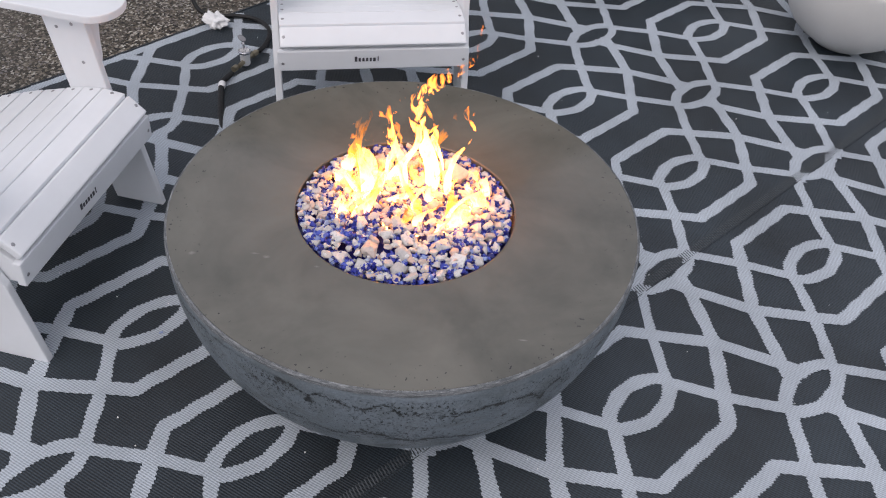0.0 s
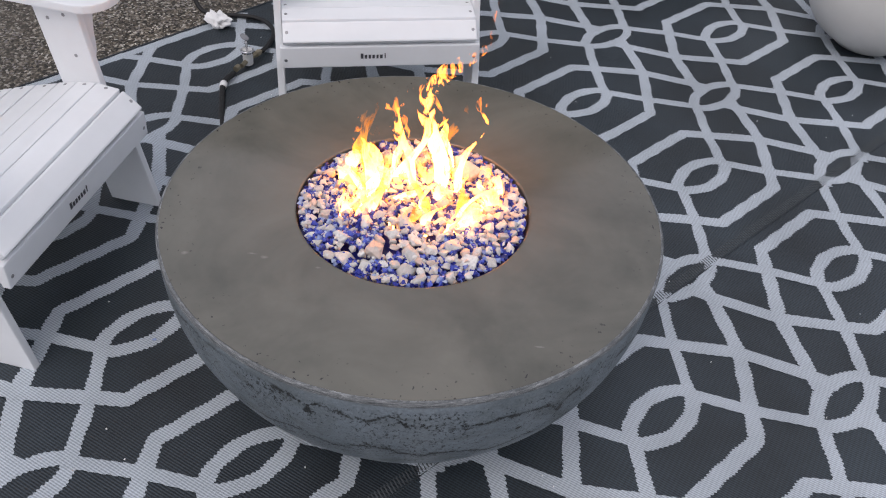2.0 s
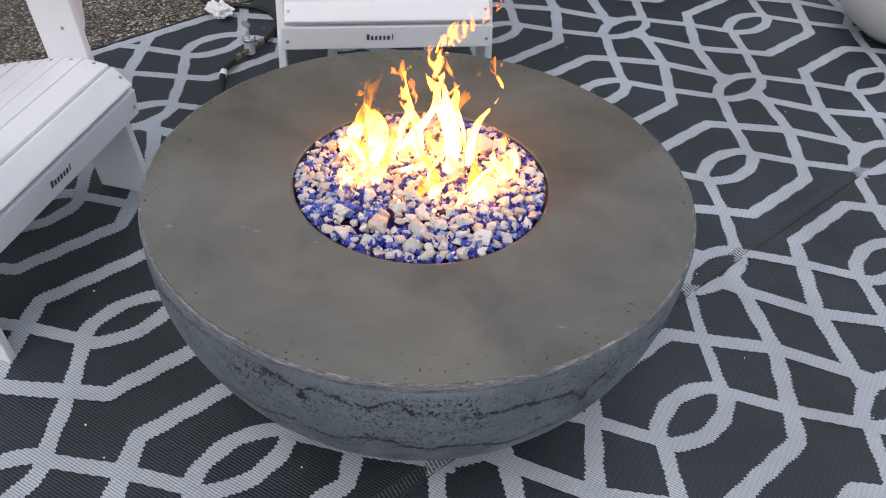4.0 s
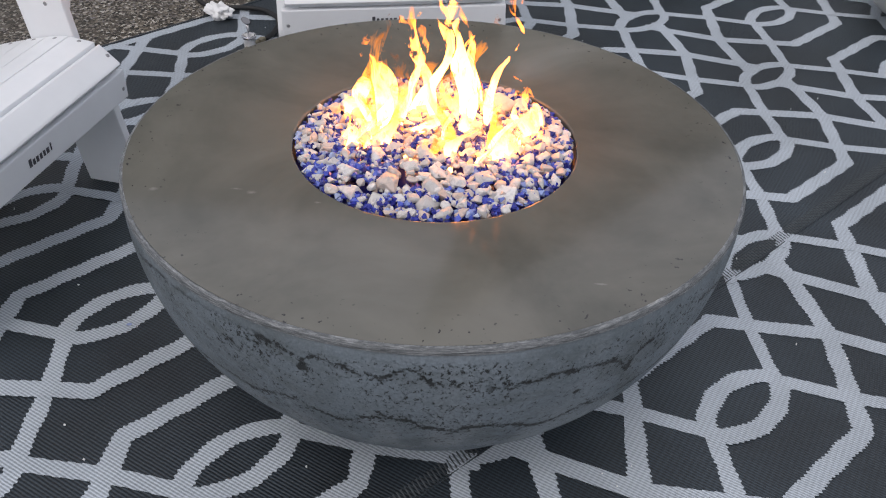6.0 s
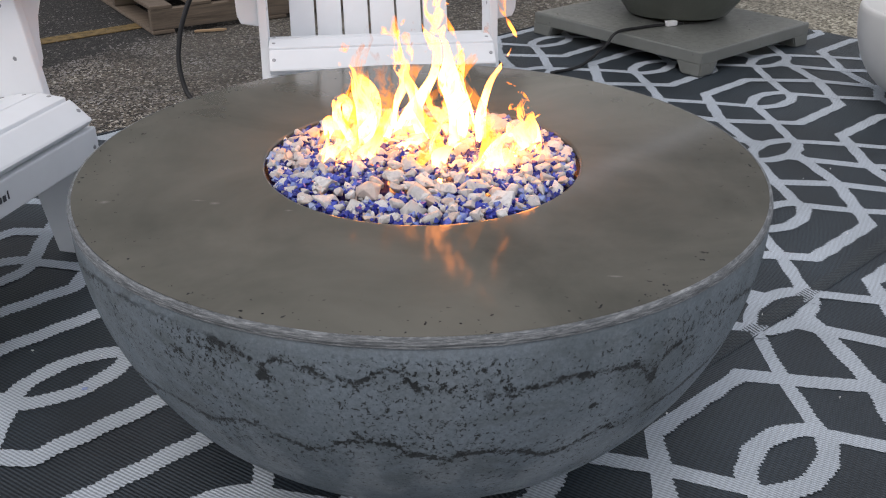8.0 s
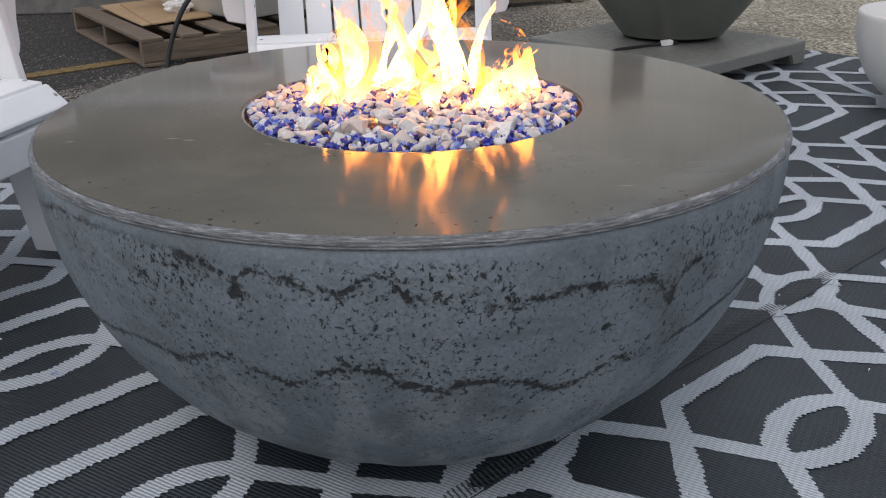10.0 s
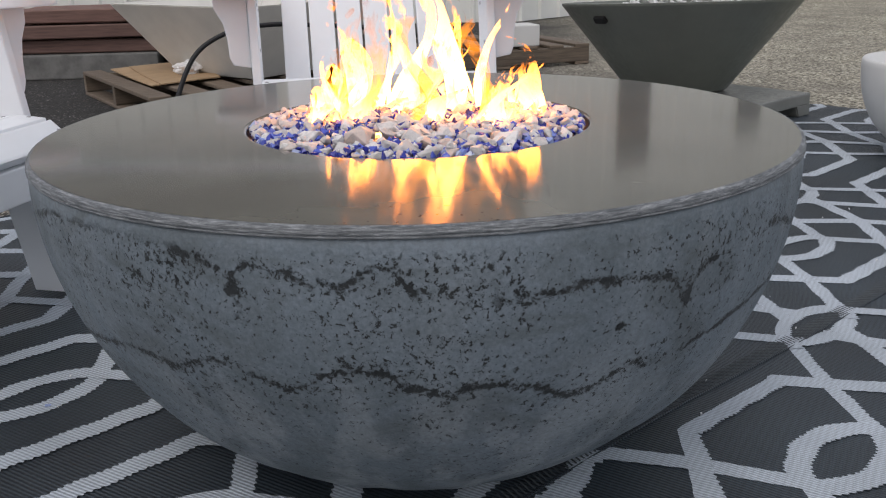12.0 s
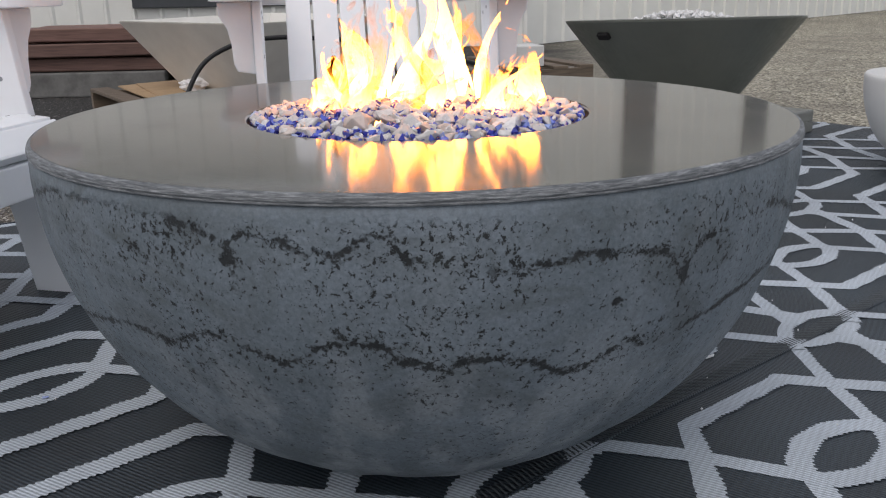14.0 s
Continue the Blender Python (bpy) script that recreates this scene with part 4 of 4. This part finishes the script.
sq = thing("square_concrete_bowl", pose(-1.2, 3.45, 0.129, 0, 0, -34), "pale square tapered concrete bowl on a pallet", "bowl")
bm = bmesh.new()
tops = [(-1, -1), (1, -1), (1, 1), (-1, 1)]
lo = [bm.verts.new((x * 0.30, y * 0.30, 0)) for x, y in tops]
hi = [bm.verts.new((x * 0.52, y * 0.52, 0.36)) for x, y in tops]
inn = [bm.verts.new((x * 0.47, y * 0.47, 0.36)) for x, y in tops]
bot = [bm.verts.new((x * 0.36, y * 0.36, 0.26)) for x, y in tops]
bm.faces.new(lo[::-1])
bm.faces.new(bot)
for a, b in ((lo, hi), (hi, inn), (inn, bot)):
    for k in range(4):
        bm.faces.new((a[k], a[(k + 1) % 4], b[(k + 1) % 4], b[k]))
bmesh.ops.bevel(bm, geom=bm.edges[:], offset=0.006, segments=2, affect="EDGES", clamp_overlap=True)
part("bowl_body", bm, TAN, sq)
crumple("crumpled_bag", pose(-1.50, 3.22, 0.172, 0, 0, 40), 0.075, "crumpled white plastic bag lying on a pallet")

stack = thing("lumber_stack", pose(-2.05, 4.5, 0, 0, 0, 7), "stack of red-brown timber beams on concrete blocks", "lumber")
for k, (x, w) in enumerate(((-0.48, 0.88), (0.46, 0.88))):
    part("support_block", board(w, 0.55, 0.15, 0.01), BLOCK, stack, "grey concrete block", False, pose(x, 0, 0.070))
rnd = random.Random(8)
for row in range(3):
    for k in range(3):
        part("beam", board(1.9, 0.15, 0.080, 0.006, 1), LUMBER, stack, "", False, pose(rnd.uniform(-0.14, 0.14), -0.17 + 0.17 * k + rnd.uniform(-0.014, 0.014), 0.188 + 0.094 * row, rnd.uniform(-2, 2), rnd.uniform(-0.35, 0.35), rnd.uniform(-1.2, 1.2)))

# ---- building ----
def metal_wall(name, x0, y0, x1, y1, h):
    L = math.hypot(x1 - x0, y1 - y0)
    bm = bmesh.new()
    pts, x = [], 0.0
    while x < L:
        for dx, dy in ((0, 0), (0.03, 0), (0.05, -0.025), (0.075, -0.025), (0.095, 0)):
            pts.append((x + dx, dy))
        x += 0.30
    pts += [(L, 0), (L, 0.12), (0, 0.12)]
    f = bm.faces.new([bm.verts.new((u, v, 0)) for u, v in pts])
    ext = bmesh.ops.extrude_face_region(bm, geom=[f])
    bmesh.ops.translate(bm, vec=(0, 0, h), verts=[v for v in ext["geom"] if isinstance(v, bmesh.types.BMVert)])
    bmesh.ops.recalc_face_normals(bm, faces=bm.faces[:])
    ob = part(name, bm, METAL_WALL, None, "", False, Matrix.Translation((x0, y0, 0)) @ Matrix.Rotation(math.atan2(y1 - y0, x1 - x0), 4, "Z"))
    return tagged(ob, "cream ribbed metal wall of a shed", "wall", kind="structure")


metal_wall("wall_west", -9, 8.2, 0.2, 8.0, 2.4)
metal_wall("wall_east", 0.2, 8.0, 13.0, 22.5, 4.2)


def unseen_roof(name, x0, y0, x1, y1, eaves):
    """An unseen dark slope above a wall, added to darken the bowl top's reflections."""
    d = Vector((x1 - x0, y1 - y0, 0))
    L = d.length
    bm = slab([(-0.1, 0), (L + 0.1, 0), (L + 0.1, 5.2), (-0.1, 5.2)], 0.08, 0.01)
    ob = part(name, bm, ROOF, None, "", False, Matrix.Translation((x0, y0, eaves)) @ Matrix.Rotation(math.atan2(d.y, d.x), 4, "Z") @ pose(0, -0.25, 0, 72))
    return tagged(ob, "unseen dark slope above the shed wall, added to darken reflections", "roof", kind="structure")


# both slopes stay out of view and only tone the reflections
unseen_roof("unseen_roof_west", -9, 8.2, 0.2, 8.0, 2.42)
unseen_roof("unseen_roof_east", 0.2, 8.0, 13.0, 22.5, 4.22)
win = part("dark_panel_1", board(1.66, 0.05, 0.9, 0.01), DARK_PANEL, None, "", False, pose(-2.99, 8.03, 0.88))
tagged(win, "dark window opening in the metal wall", "window", kind="structure")

# unseen dark panels, added for the upright dark streaks reflected in the bowl top
for k, (along, wide) in enumerate(((2.12, 0.62), (5.0, 0.62))):
    x, y = 0.2 + 0.6618 * along, 8.0 + 0.7497 * along
    streak_panel = part(f"dark_panel_{k + 2}", board(wide, 0.05, 1.75, 0.01), DARK_PANEL, None, "", False, pose(x + 0.015, y - 0.013, 1.95, 0, 0, 48.56))
    tagged(streak_panel, "tall dark panel on the unseen upper wall, added for reflected dark streaks", "window", kind="structure")

# ---- painted line and loose gravel ----
bm = slab([(-0.9, -0.045), (0.62, -0.05), (0.62, 0.048), (-0.9, 0.046)], 0.003, 0)
tagged(part("painted_line", bm, YELLOW, None, "", False, pose(-1.99, 2.29, -0.004, 0, 0, 45.5)), "worn yellow painted line on the ground", "line", kind="structure")

rnd = random.Random(21)
verts, faces = [], []
for k in range(17000):
    x, y = rnd.uniform(-3.4, 0.4), rnd.uniform(0.8, 4.6)
    if k % 3 == 0:
        x, y = rnd.uniform(-1.9, -0.5), rnd.uniform(1.0, 2.6)
    d = Vector((x, y, 0)) - P0
    if d.dot(A) / A.length_squared > EDGE - 0.02 and d.dot(C) / C.length_squared < FAR + 0.02:
        continue
    if -0.9 * x + 0.44 * y > 2.4 and k % 5:
        continue
    s = rnd.uniform(0.002, 0.0065)
    m = pose(x, y, rise(x, y) - 0.006 + s * 0.3, 0, 0, rnd.uniform(0, 360))
    o = len(verts)
    verts += [m @ (Vector(q) * s * rnd.uniform(0.7, 1.3)) for q in ((1, 0.2, 0), (-0.9, 0.1, 0), (0, 1, 0), (0.1, -1, 0), (0.1, 0, 0.8), (0, 0, -0.5))]
    faces += [tuple(o + i for i in f) for f in ((0, 2, 4), (2, 1, 4), (1, 3, 4), (3, 0, 4))]
me = bpy.data.meshes.new("loose_gravel")
me.from_pydata(verts, [], faces)
me.materials.append(PEBBLE)
tagged(new("loose_gravel", me), "loose grey-brown gravel beside the rug", "gravel", kind="stuff")

splinter = part("wood_splinter", slab([(-0.07, -0.006), (0.05, -0.010), (0.075, 0.0), (0.04, 0.010), (-0.06, 0.007)], 0.010, 0.002), CARD, None, "", False, pose(-1.22, 2.62, -0.001, 0, 0, 22))
tagged(splinter, "pale split wood scrap lying on the gravel", "wood scrap")


def sliver(name, x, y, sx, sy, sz, turn, mat, label, category):
    """A small broken piece lying on the rug."""
    bm = rock(int(100 * sx * 1000) % 50, 0.6)
    for v in bm.verts:
        v.co = Vector((v.co.x * sx, v.co.y * sy, v.co.z * sz))
    return tagged(part(name, bm, mat, None, "", False, pose(x, y, rise(x, y) + 0.006 + sz * 0.3, 0, 0, turn)), label, category)


sliver("glass_chip", -0.602, -0.104, 0.014, 0.012, 0.009, 20, GLASS, "single blue glass chip dropped on the rug", "glass chip")
sliver("paper_scrap", 0.492, 0.140, 0.030, 0.012, 0.012, 40, TISSUE, "small pale paper scrap beside the fire bowl", "paper")
rnd = random.Random(31)
verts, faces = [], []
for k in range(90):
    x, y = rnd.uniform(-1.1, 1.5), rnd.uniform(-0.9, 1.5)
    if math.hypot(x - BX, y - BY) < 0.33:
        continue
    s = rnd.uniform(0.0010, 0.0026)
    m = pose(x, y, rise(x, y) + 0.0085, 0, 0, rnd.uniform(0, 360))
    o = len(verts)
    verts += [m @ (Vector(q) * s * rnd.uniform(0.6, 1.4)) for q in ((1.2, 0.2, 0), (-0.9, 0.1, 0), (0, 1, 0), (0.1, -1, 0), (0.1, 0, 0.9), (0, 0, -2.5))]
    faces += [tuple(o + i for i in f) for f in ((0, 2, 4), (2, 1, 4), (1, 3, 4), (3, 0, 4), (2, 0, 5), (1, 2, 5), (3, 1, 5), (0, 3, 5))]
me = bpy.data.meshes.new("grit")
me.from_pydata(verts, [], faces)
me.materials.append(TISSUE)
tagged(new("grit", me), "pale specks of grit scattered on the rug", "grit", kind="stuff")
